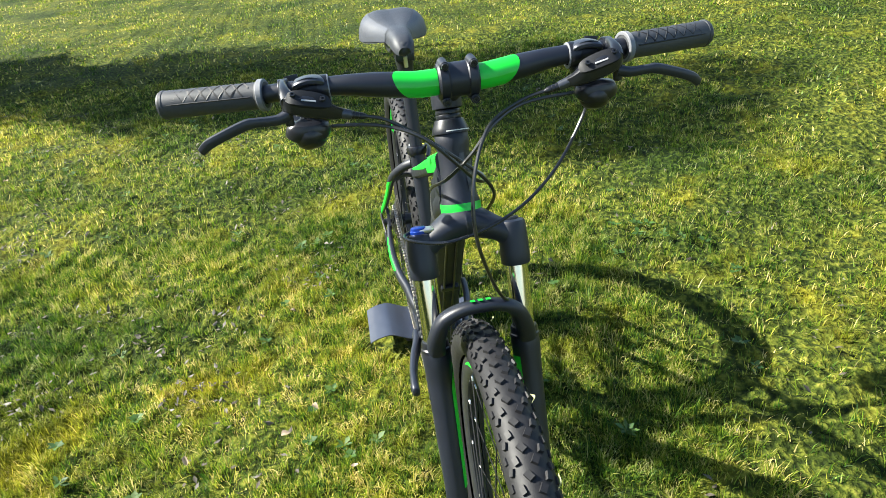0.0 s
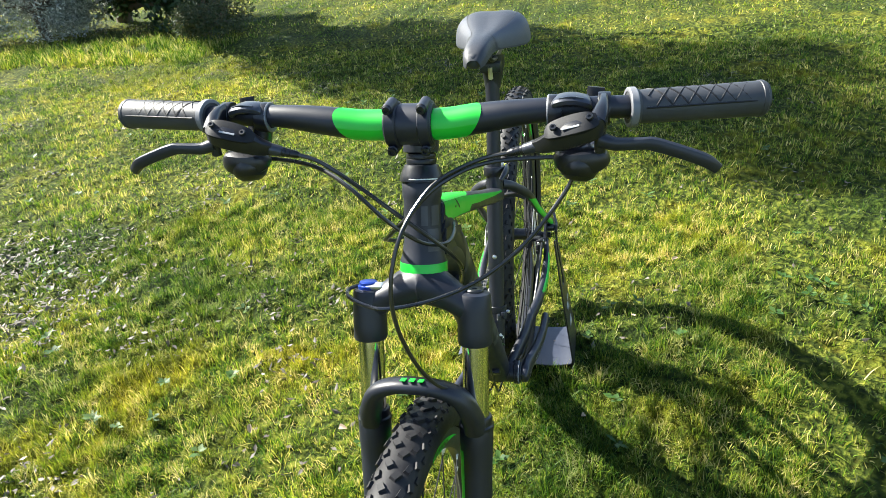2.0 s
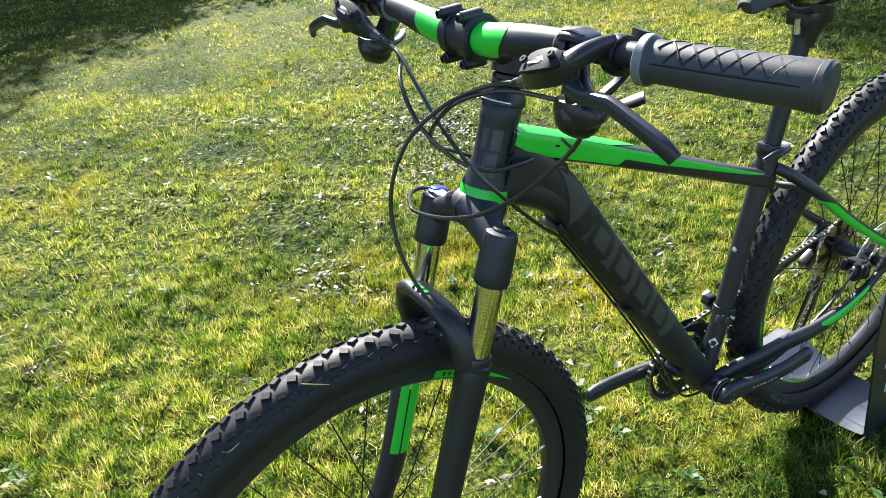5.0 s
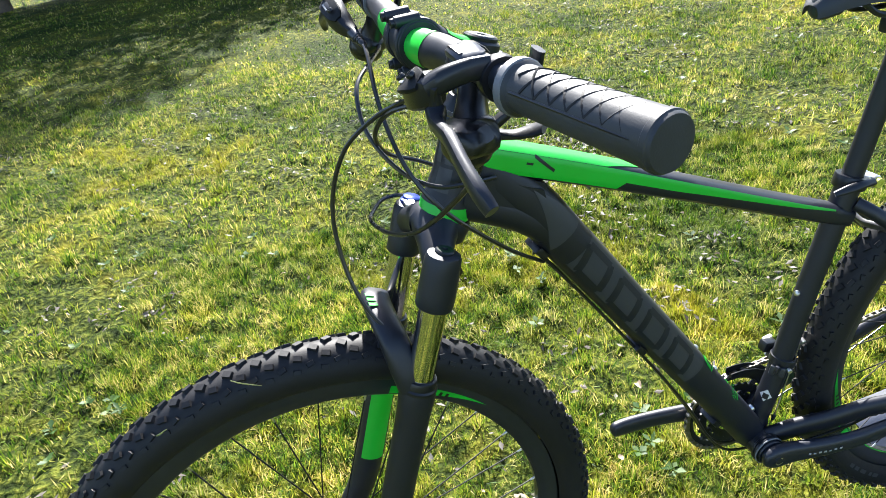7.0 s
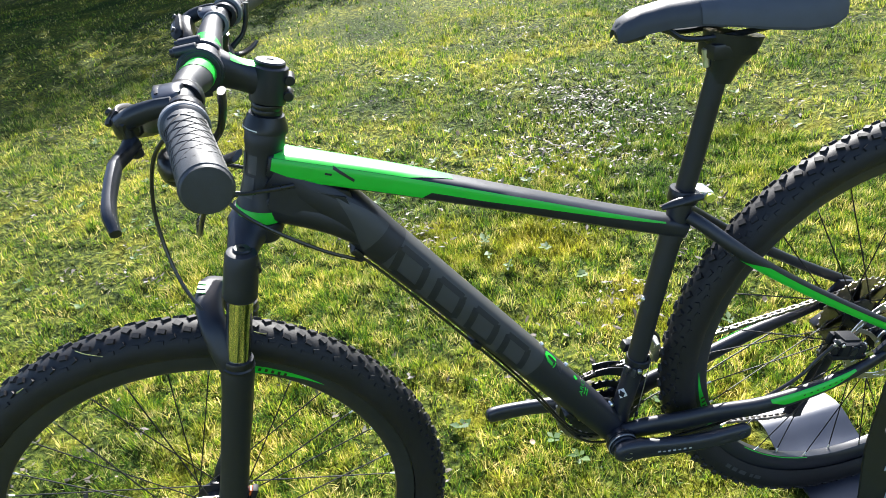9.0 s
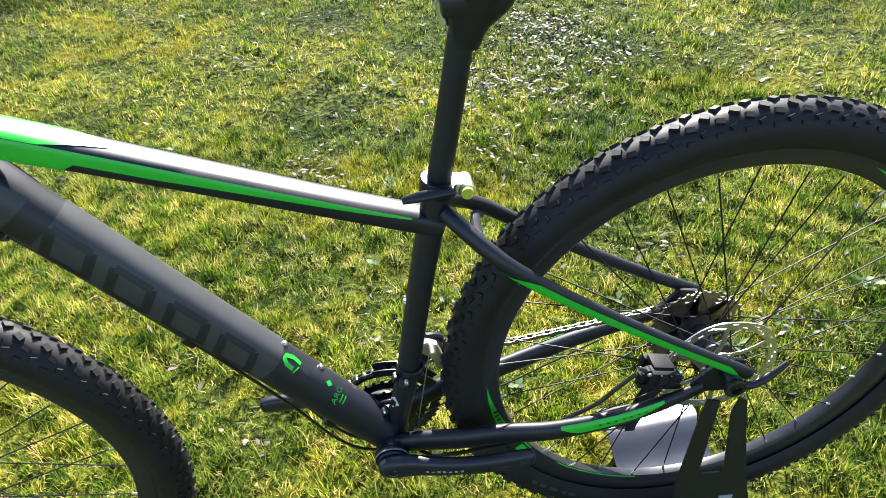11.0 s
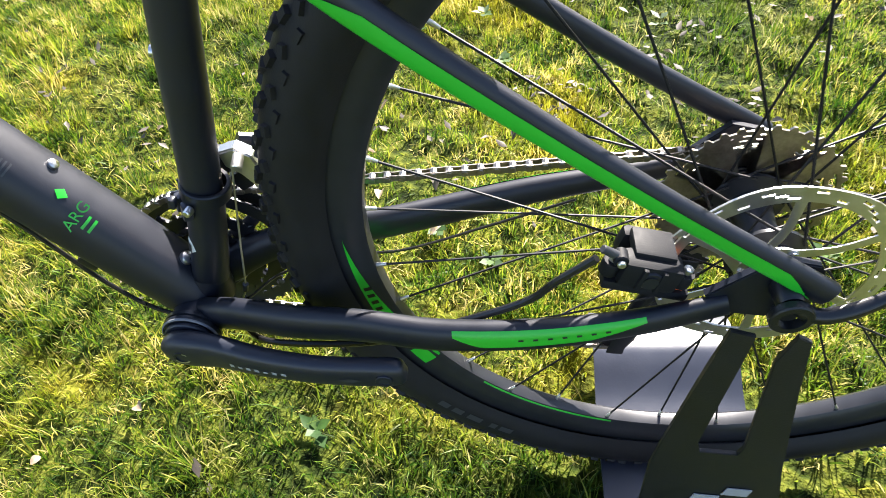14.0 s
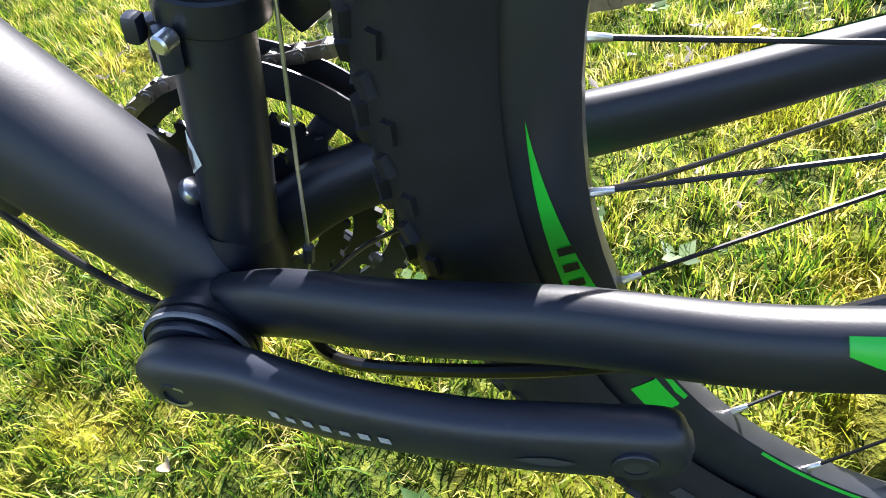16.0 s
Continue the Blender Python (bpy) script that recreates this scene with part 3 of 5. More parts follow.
for lp, un in ((loops[0], under[0]), (loops[-1], under[-1])):
    bm.faces.new([*lp, *reversed(un)])
saddle = part("saddle", bm, M_SADDLE, bike, "dark grey padded saddle cover")
part("saddle_nose", lathe((.402, SY, .973), (1, 0, -.05), [(0, 0), (.016, 0), (.0165, .018), (.0135, .028), (.007, .0325), (0, .0335)], 18), M_SADDLE, saddle)
for sg in (1, -1):
    bm = bmesh.new()
    prev = None
    for x, w, z, dp in list(zip(SX, SW, SZ, SDP))[4:10]:
        row = []
        for j in range(7):
            u = .45 + .53 * j / 6
            row.append(bm.verts.new((x, SY + sg * (w + .0008) * math.sin(u * math.pi / 2), z + .0008 - dp * u ** 2.6)))
        if prev:
            for j in range(6):
                bm.faces.new((prev[j], prev[j + 1], row[j + 1], row[j]))
        prev = row
    part("saddle_wing", bm, M_SADDLE_B, saddle, "lighter grey smooth side cover")
    bm, _ = tube([(.398, SY + .012 * sg, .985), (.375, SY + .017 * sg, .966), (.345, SY + .021 * sg, .950), (.25, SY + .022 * sg, .945), (.215, SY + .025 * sg, .952), (.185, SY + .03 * sg, .972)], .0036, 8, 5, None)
    part("saddle_rail", bm, M_ALU, saddle)

# headset, stem and bar
part("headset_cover", lathe(on_axis(0), UD, [(.0165, .058), (.020, .059), (.0245, .070), (.0258, .0755), (.0258, .0775), (.01, .0775)], 28), M_ALU, bike)
for q in range(2):
    part("headset_spacer", lathe(on_axis(0), UD, [(.0145, .046 + q * .006), (.0172, .0462 + q * .006), (.0175, .047 + q * .006), (.0175, .051 + q * .006), (.0172, .0518 + q * .006), (.0145, .052 + q * .006)], 24), M_ALU, bike)
part("headset_stripe", lathe(on_axis(0), UD, [(.0260, .0735), (.0261, .0748)], 20, False, 20, 110), M_WHITE, bike, "thin pale stripe")
stem = part("stem", lathe(on_axis(0), UD, [(0, .003), (.018, .003), (.0205, .005), (.0208, .008), (.0208, .042), (.0205, .044), (.0145, .0455)], 28), M_FRAME, bike)
part("top_cap", lathe(on_axis(-.001), UD, [(0, 0), (.004, 0), (.0045, -.001), (.0155, -.0008), (.0172, .0008), (.0172, .0045), (0, .0045)], 28), M_ALU, stem, "dark top cap with a bright centre bolt")
part("top_cap_ring", lathe(on_axis(-.0014), UD, [(.0095, -.0008), (.0125, -.0008), (.0128, .0004), (.0092, .0004)], 24, True), M_STEEL, stem)
BC = V((.908, .008, 1.037))
A0 = on_axis(.022)
bm, SG = tube([A0, A0.lerp(BC, .45), BC + V((-.012, 0, -.004))], [(.0195, .0165), (.0165, .0155), (.0195, .020)], 18, 5, square=3)
part("stem_arm", bm, M_FRAME, stem)
part("stem_panel", patch(SG, 2.5, 8, -40, 40, .0006, 8, 3), M_GREEN, stem, "green printed panel")
part("clamp_sleeve", lathe(BC + V((0, -.0255, 0)), (0, 1, 0), [(.0155, 0), (.0205, 0), (.0215, .001), (.0215, .050), (.0205, .051), (.0155, .051)], 28), M_FRAME, stem)
for sg in (1, -1):
    bm = lathe(BC + V((0, sg * .018 - .0065, 0)), (0, 1, 0), [(.0165, 0), (.0225, 0), (.0240, .0015), (.0240, .0115), (.0225, .013), (.0165, .013)], 28)
    part("face_plate_bar", bm, M_FRAME, stem)
    for dz in (.0225, -.0225):
        q = V((BC.x + .010, BC.y + sg * .018, BC.z + dz))
        part("stem_boss", rod(q + V((-.014, 0, 0)), q + V((.010, 0, 0)), .0062, .0058, 14), M_FRAME, stem)
        part("stem_bolt", lathe(q + V((.010, 0, 0)), (1, 0, 0), [(0, .001), (.002, .001), (.0022, .0036), (.0042, .0036), (.0045, .003), (.0045, 0), (0, 0)], 12), M_ALU, stem)
for s in (.016, .034):
    q = on_axis(s) - V((.94, 0, .342)) * .0225
    part("steerer_bolt", rod(q + V((0, -.012, 0)), q + V((0, .012, 0)), .0058, .0058, 14), M_ALU, stem)
BY = [(-.346, .870, 1.0420), (-.28, .886, 1.044), (-.20, .901, 1.0480), (-.140, .9070, 1.0485), (-.090, .9080, 1.0430), (-.045, .908, 1.037)]
bar_pts = [(x, y, z) for y, x, z in BY] + [(.908, 0, 1.037)] + [(x, -y, z) for y, x, z in reversed(BY)]
bar_r = [.0111, .0111, .0111, .0122, .0152, .0158, .0158, .0158, .0152, .0122, .0111, .0111, .0111]
bm, BAR = tube(bar_pts, bar_r, 20, 6, ref=(0, 0, 1))
bar = part("handlebar", bm, M_FRAME, bike)
nb = len(BAR)


def bar_s(y):
    for i in range(nb - 1):
        a, b = BAR[i][0].y, BAR[i + 1][0].y
        if a <= y <= b:
            return i + (y - a) / (b - a)
    return nb - 1.01


for y0, y1, sk in ((-.060, -.018, -1), (.033, .072, 1)):
    # slanting outer ends
    bm = bmesh.new()
    rows = []
    for q in range(9):
        row = []
        for j in range(25):
            ang = 2 * math.pi * j / 24
            off = .015 * math.cos(ang - .9)
            a, b = (y0 - off * (sk < 0), y1 + off * (sk > 0))
            s = bar_s(a + (b - a) * q / 8)
            g = BAR[int(s)]
            h = BAR[min(int(s) + 1, nb - 1)]
            w = s - int(s)
            g = (g[0].lerp(h[0], w), g[1], g[2], g[3] + (h[3] - g[3]) * w, g[4] + (h[4] - g[4]) * w)
            row.append(bm.verts.new(ring_point(g, ang, .0006)))
        rows.append(row)
    for a, b in zip(rows, rows[1:]):
        for j in range(24):
            bm.faces.new((a[j], a[j + 1], b[j + 1], b[j]))
    part("handlebar_panel", bm, M_GREEN, bar, "bright green painted section")

for sg in (1, -1):
    gdir = V((-.0305, .1340, -.0040)).normalized()
    gdir.y *= sg
    g0 = V((.8965, sg * .228, 1.0458))

    def gp(u, r, ang):
        e = V((0, 0, 1))
        f = gdir.cross(e).normalized()
        return g0 + gdir * u + (e * math.cos(ang) + f * math.sin(ang)) * r

    grip = part("grip", lathe(g0, gdir, [(.0112, 0), (.0178, .0004), (.0192, .0012), (.0192, .0065), (.0182, .008), (.0164, .010), (.0163, .020), (.0166, .05), (.0168, .09), (.0171, .115), (.0173, .126), (.0171, .1315), (.0160, .1338), (.010, .1345), (0, .1345)], 28), M_GRIP, bike, "dark grey rubber grip with a diamond pattern")
    bm = bmesh.new()
    for k2 in range(7):
        for hand in (1, -1):
            u0 = .020 + k2 * .0150
            line = []
            for q in range(9):
                ang = -1.25 + 2.5 * q / 8
                u = u0 + hand * (q / 8 - .5) * .030 + .004
                if .014 < u < .120:
                    line.append(gp(u, .0160, ang * sg))
            if len(line) > 2:
                bm = bmesh.new()
                add_tube(bm, tube_rings(line, [(.0013, .0013)] * len(line), 1, None), 5)
                part("grip_groove", bm, M_RUBBER, grip)
    for ang in (1.35, -1.35):
        line = [gp(u, .0162, ang * sg) for u in (.014, .04, .07, .1, .12)]
        bm = bmesh.new()
        add_tube(bm, tube_rings(line, [(.0012, .0012)] * 5, 2, None), 6)
        part("grip_groove", bm, M_PLASTIC, grip)

    def P(x, y, z):
        return V((x, y * sg, z))

    for u0, u1, r, skin in ((-.0006, .0072, .0197, M_COLLAR), (.1262, .1318, .0179, M_GRIP)):
        part("grip_collar", lathe(g0, gdir, [(r - .004, u0), (r - .0008, u0), (r, u0 + .0008), (r, u1 - .0010), (r - .0010, u1), (r - .004, u1)], 28), skin, grip, "raised rubber collar")

    def B(x, y, z):
        return V((x - .003, (y + .003) * sg, z + .010))

    # brake lever
    brake = part("brake_lever", tube([B(.943, .1380, 1.014), B(.947, .1480, 1.018), B(.951, .1600, 1.025), B(.953, .1760, 1.032), B(.951, .1920, 1.036), B(.946, .2020, 1.034)], [(.0062, .0062), (.0088, .0085), (.0108, .0115), (.0120, .0130), (.0110, .0120), (.006, .007)], 18, 4, ref=(0, 0, 1), square=4.5)[0], M_PLASTIC, bike)
    part("lever_clamp", lathe(P(.8985, .2050, 1.0461) - V((0, sg * .006, 0)), (0, sg, 0), [(.0111, 0), (.0160, 0), (.0165, .001), (.0165, .011), (.0160, .012), (.0111, .012)], 20), M_PLASTIC, brake)
    part("clamp_neck", tube([P(.906, .2045, 1.0555), P(.920, .2040, 1.0565), P(.936, .2020, 1.0540), P(.950, .1980, 1.0490)], [(.0085, .0045), (.0080, .0050), (.0085, .0070), (.008, .009)], 14, 4, ref=(0, 1, 0), square=3)[0], M_ALU, brake)
    part("reservoir_lid", tube([B(.955, .148, 1.0300), B(.957, .154, 1.0340), B(.959, .170, 1.0395), B(.960, .187, 1.0440), B(.957, .196, 1.0450)], [(.0015, .0045), (.0026, .0090), (.0030, .0108), (.0030, .0100), (.0018, .006)], 14, 4, ref=(.75, 0, -.66), square=5)[0], M_CAST, brake, "matt black reservoir lid with two screws")
    part("lid_print", tube([B(.9640, .164, 1.0385), B(.9648, .180, 1.0425)], [(.0005, .0010), (.0005, .0010)], 6, 3, ref=(.75, 0, -.66), square=4)[0], M_PRINT, brake)
    for yy, zz in ((.156, 1.0385), (.189, 1.0480)):
        part("lid_screw", lathe(B(.9605, yy, zz), (.6, -.1 * sg, .75), [(0, .0016), (.0014, .0016), (.0016, .0028), (.0030, .0028), (.0034, .0022), (.0034, 0), (0, 0)], 12), M_ALU, brake)
    part("lever_blade", tube([B(.950, .1990, 1.0225), B(.954, .2130, 1.0195), B(.956, .2360, 1.0205), B(.956, .2480, 1.0195), B(.957, .2750, 1.0110), B(.956, .2940, 1.0030), B(.953, .3050, .9940)],
                             [(.0075, .0070), (.0055, .0062), (.0044, .0058), (.0046, .0066), (.0046, .0064), (.0050, .0064), (.0042, .0056)], 14, 5, ref=(0, 0, 1), square=2.8)[0], M_LID, brake, "dark satin curved lever blade")
    part("pivot_pin", rod(B(.950, .1990, 1.010), B(.950, .1990, 1.043), .0055, .0055, 14), M_ALU, brake)
    nut = part("hose_nut", rod(B(.944, .1395, 1.0145), B(.941, .1265, 1.0095), .0068, .0060, 14), M_SATIN, brake, "satin grey hose nut")
    part("hose_sleeve", lathe(B(.941, .1270, 1.0097), B(.938, .1080, 1.0040) - B(.941, .1270, 1.0097), [(.0052, 0), (.0052, .004), (.0044, .0045), (.0048, .006), (.0048, .009), (.0040, .0095), (.0044, .011), (.0042, .015), (.0028, .019)], 14), M_PLASTIC, nut, "ribbed black hose sleeve")
    # shifter under the bar
    sh = part("shifter", tube([P(.912, .160, 1.006), P(.915, .168, 1.003), P(.918, .182, 1.001), P(.918, .198, 1.004), P(.914, .205, 1.009)], [(.008, .006), (.018, .012), (.021, .015), (.018, .013), (.008, .006)], 18, 4, ref=(0, 0, 1), square=3.6)[0], M_PLASTIC, bike)
    part("shifter_dome", lathe(P(.922, .182, .995), (.45, -.15 * sg, -.9), [(.0185, -.012), (.0205, -.004), (.0200, .004), (.0160, .011), (.0150, .0115), (.0100, .0150), (0, .0160)], 24), M_PLASTIC, sh)
    part("shifter_clamp", lathe(P(.9050, .158, 1.0467) - V((0, sg * .007, 0)), (0, sg, 0), [(.0118, 0), (.0162, 0), (.0168, .0012), (.0168, .0128), (.0162, .014), (.0118, .014)], 20), M_PLASTIC, sh)
    part("clamp_edge", lathe(P(.9050, .150, 1.0468), (0, sg, 0), [(.0118, 0), (.0158, 0), (.0164, .0008), (.0164, .0020)], 22), M_COLLAR, sh, "pale grey clamp edge")
    part("shifter_post", tube([P(.905, .163, 1.034), P(.910, .168, 1.020), P(.915, .174, 1.008)], [(.012, .010), (.012, .012), (.014, .018)], 12, 3)[0], M_PLASTIC, sh)
    ind = part("gear_indicator", tube([P(.909, .1568, 1.0560), P(.911, .1609, 1.0595), P(.913, .1740, 1.0615), P(.911, .1871, 1.0585), P(.908, .1904, 1.0550)], [(.0025, .008), (.0042, .0115), (.0046, .0120), (.0042, .0112), (.0025, .008)], 16, 4, ref=(1, 0, 0), square=3.6)[0], M_SATIN, sh, "rounded satin grey gear display housing")
    part("indicator_window", tube([P(.9155, .1633, 1.0625), P(.9165, .1740, 1.0642), P(.9150, .1847, 1.0618)], [(.0012, .0062), (.0014, .0068), (.0012, .0062)], 10, 3, ref=(1, 0, .35), square=5)[0], M_PLASTIC, sh, "dark display window")
    part("indicator_print", tube([P(.9178, .1691, 1.0652), P(.9176, .1789, 1.0650)], [(.0005, .0016), (.0005, .0016)], 6, 2, ref=(1, 0, .35), square=5)[0], M_WHITE, sh)
    part("shift_paddle", tube([P(.899, .184, .998), P(.887, .190, .997), P(.876, .198, 1.000), P(.869, .206, 1.004)], [(.004, .006), (.003, .006), (.0030, .008), (.0025, .007)], 10, 4, ref=(0, 1, 0), square=3)[0], M_ALU, sh)
    part("shift_paddle", tube([P(.899, .186, 1.008), P(.880, .191, 1.022), P(.870, .195, 1.042), P(.866, .197, 1.058)], [(.004, .005), (.003, .005), (.0035, .008), (.0035, .009)], 10, 4, ref=(0, 1, 0), square=3)[0], M_ALU, sh)

# cables
CR = .0024


def cable(pts, r=CR, material=M_CABLE, name="cable_housing"):
    bm, _ = tube(pts, r, 8, 6, None)
    return part(name, bm, material, bike)


cable([(.9355, .117, 1.016), (.934, .085, 1.008), (.944, .047, .993), (.964, .026, .978), (.993, .007, .949), (1.013, -.003, .906), (1.022, -.001, .861), (1.020, .013, .808), (1.008, .030, .768), (.985, .052, .735), (.965, .062, .69), (1.0, .062, .60), (1.055, .058, .47)], name="brake_hose")
cable([(.910, .180, .994), (.913, .168, .962), (.938, .128, .914), (.957, .080, .878), (.972, .028, .858), (.980, -.023, .849), (.972, -.052, .846), (.955, -.078, .845), (.935, -.086, .842), (.922, -.075, .841)], name="lockout_cable")
cable([(.9355, -.117, 1.016), (.938, -.088, 1.007), (.944, -.046, .980), (.945, -.010, .950), (.938, .025, .915), (.918, .044, .880), (.888, .044, .845), (.84, .030, .795), (.797, .012, .757)], name="brake_hose")
cable([(.915, -.176, 1.000), (.912, -.150, 1.000), (.935, -.095, 1.000), (.962, -.050, .988), (.966, -.014, .952), (.945, .014, .915), (.915, .034, .897), (.880, .036, .892), (.850, .030, .888)], name="gear_cable")
cable([(.915, .176, 1.000), (.912, .150, 1.000), (.925, .085, .999), (.950, .040, .985), (.962, .008, .955), (.948, -.022, .922), (.915, -.037, .900), (.880, -.037, .880), (.850, -.032, .870)], name="gear_cable")
for sg, off in ((1, .009), (-1, -.009)):
    pts = []
    for f in (.66, .52, .38, .24, .12, .03):
        g = DT[int(n * f)]
        pts.append(g[0] - g[1] * (g[3] + .0035 + {.38: .004, .24: .012, .12: .022, .03: .017}.get(f, 0)) + V((0, off, 0)))
    cable([(.797 if sg > 0 else .80, .012 * sg, .757)] + pts + [(.455, off, .287), (.43, off * 1.5, .292)], .0022)
for f in (.70, .44, .16):
    g = DT[int(n * f)]
    part("cable_clip", box(g[0] - g[1] * (g[3] + .002) + V((0, .002, 0)), (.018, .034, .010), rot_y(-54), .003), M_PLASTIC, bike)
cable([(.43, .014, .292), (.40, .040, .300), (.34, .052, .311), (.28, .055, .322), (.225, .060, .352), (.17, .064, .384), (.146, .068, .414), (.121, .070, .440)], .0030, name="brake_hose")
cable([(.43, -.014, .292), (.40, -.038, .300), (.34, -.052, .309), (.28, -.055, .312), (.20, -.069, .328), (.12, -.077, .352)], .0014)
cable([(.045, -.085, .382), (-.02, -.09, .405), (-.068, -.085, .385), (-.07, -.082, .340), (-.035, -.08, .318)], .0022)
cable([(.384, .001, .470), (.394, .002, .428), (.405, .003, .382), (.417, .004, .331), (.424, .004, .316)], .0009, M_STEEL, "inner_wire")

# fork
LU = V((.322, 0, -.947)).normalized()
cm = on_axis(.206)
bm, _ = tube([(.930, -.067, .812), (.928, -.045, .828), (.920, -.02, .838), (.914, 0, .842), (.920, .02, .838), (.928, .045, .828), (.930, .067, .812)],
             [(.018, .020), (.016, .018), (.020, .024), (.023, .030), (.020, .024), (.016, .018), (.018, .020)], 18, 5, ref=(1, 0, 0), square=2.4)
crown = part("fork_crown", bm, M_FRAME, bike)
part("crown_race", lathe(on_axis(0), UD, [(.0285, .190), (.0300, .193), (.0310, .200), (.028, .214), (.01, .22)], 28), M_FRAME, crown)
for sg in (1, -1):
    L = V((.925, .0645 * sg, .838))
    part("crown_leg", lathe(L, LU, [(0, -.001), (.012, -.001), (.0175, .001), (.0190, .005), (.0198, .02), (.0205, .045), (.0205, .060), (.0195, .062), (.0160, .062)], 26), M_FRAME, crown)
    if sg < 0:
        kn = part("lockout_knob", lathe(L, LU, [(0, -.009), (.0095, -.009), (.0108, -.008), (.0108, -.005), (.0130, -.004), (.0130, .001), (0, .001)], 22), M_BLUE, crown, "blue anodised lockout knob")
        part("cable_arm", box(L + V((.004, .010, .006)), (.012, .020, .006), None, .002), M_STEEL, crown)
    else:
        part("leg_cap", lathe(L, LU, [(0, -.0025), (.003, -.0025), (.0035, -.0045), (.009, -.0045), (.0105, -.003), (.0105, 0), (0, 0)], 20), M_ALU, crown)
    part("stanchion", lathe(L, LU, [(.0155, .03), (.0155, .24)], 26), M_STAN, bike, "polished chrome fork stanchion")
    lower = part("fork_leg", tube([L + LU * .162, L + LU * .178, L + LU * .22, L + LU * .30, L + LU * .38, V((1.070, .066 * sg, .425)), V((1.098, .064 * sg, .385)), V((1.114, .063 * sg, .362))],
                                  [(.0190, .0190), (.0210, .0205), (.0195, .0190), (.0195, .0178), (.0195, .0165), (.0195, .0150), (.018, .011), (.013, .008)], 20, 6)[0], M_FRAME, bike)
    part("wiper_seal", lathe(L + LU * .154, LU, [(.0157, -.002), (.0185, -.001), (.0195, .002), (.0195, .008), (.0212, .010), (.0212, .014), (.016, .015)], 26), M_PLASTIC, lower)
    # green panels on the inner and front faces
    LG = tube_rings([L + LU * .19, L + LU * .22, L + LU * .30, L + LU * .385], [(.0205, .0200), (.0195, .0190), (.0195, .0178), (.0195, .0165)], 6)
    m = len(LG)
    inner = -90 if sg > 0 else 90
    part("leg_panel", patch(LG, 1.0, m - 1.5, lambda u, q=inner: q + 48, lambda u, q=inner: q - 48 * min(1, .3 + u * 2.2), .0007, 10), M_GREEN, lower, "bright green panel")
    if sg < 0:
        part("leg_print", patch(LG, 3, 9, -inner - 9, -inner + 9, .0006, 4), M_GREY, lower)
arch_pts = [(.985, -.0645, .685), (.988, -.062, .705), (.992, -.050, .735), (.995, -.026, .750), (.996, 0, .753), (.995, .026, .750), (.992, .050, .735), (.988, .062, .705), (.985, .0645, .685)]
bm, AG = tube(arch_pts, [(.014, .017), (.0125, .0165), (.0105, .0165), (.0092, .0170), (.0090, .0175), (.0092, .0170), (.0105, .0165), (.0125, .0165), (.014, .017)], 16, 5, ref=(.9, 0, .45), square=2.8)
arch = part("fork_arch", bm, M_FRAME, bike)
ma = len(AG) // 2
for q, side in ((0, 0),):
    for dx in range(3):
        g = AG[ma - 2 + dx * 2]
        part("arch_print", box(g[0] + V((.006, 0, .0135)), (.010, .006, .0008), rot_y(-22), 0), M_GREEN, arch)


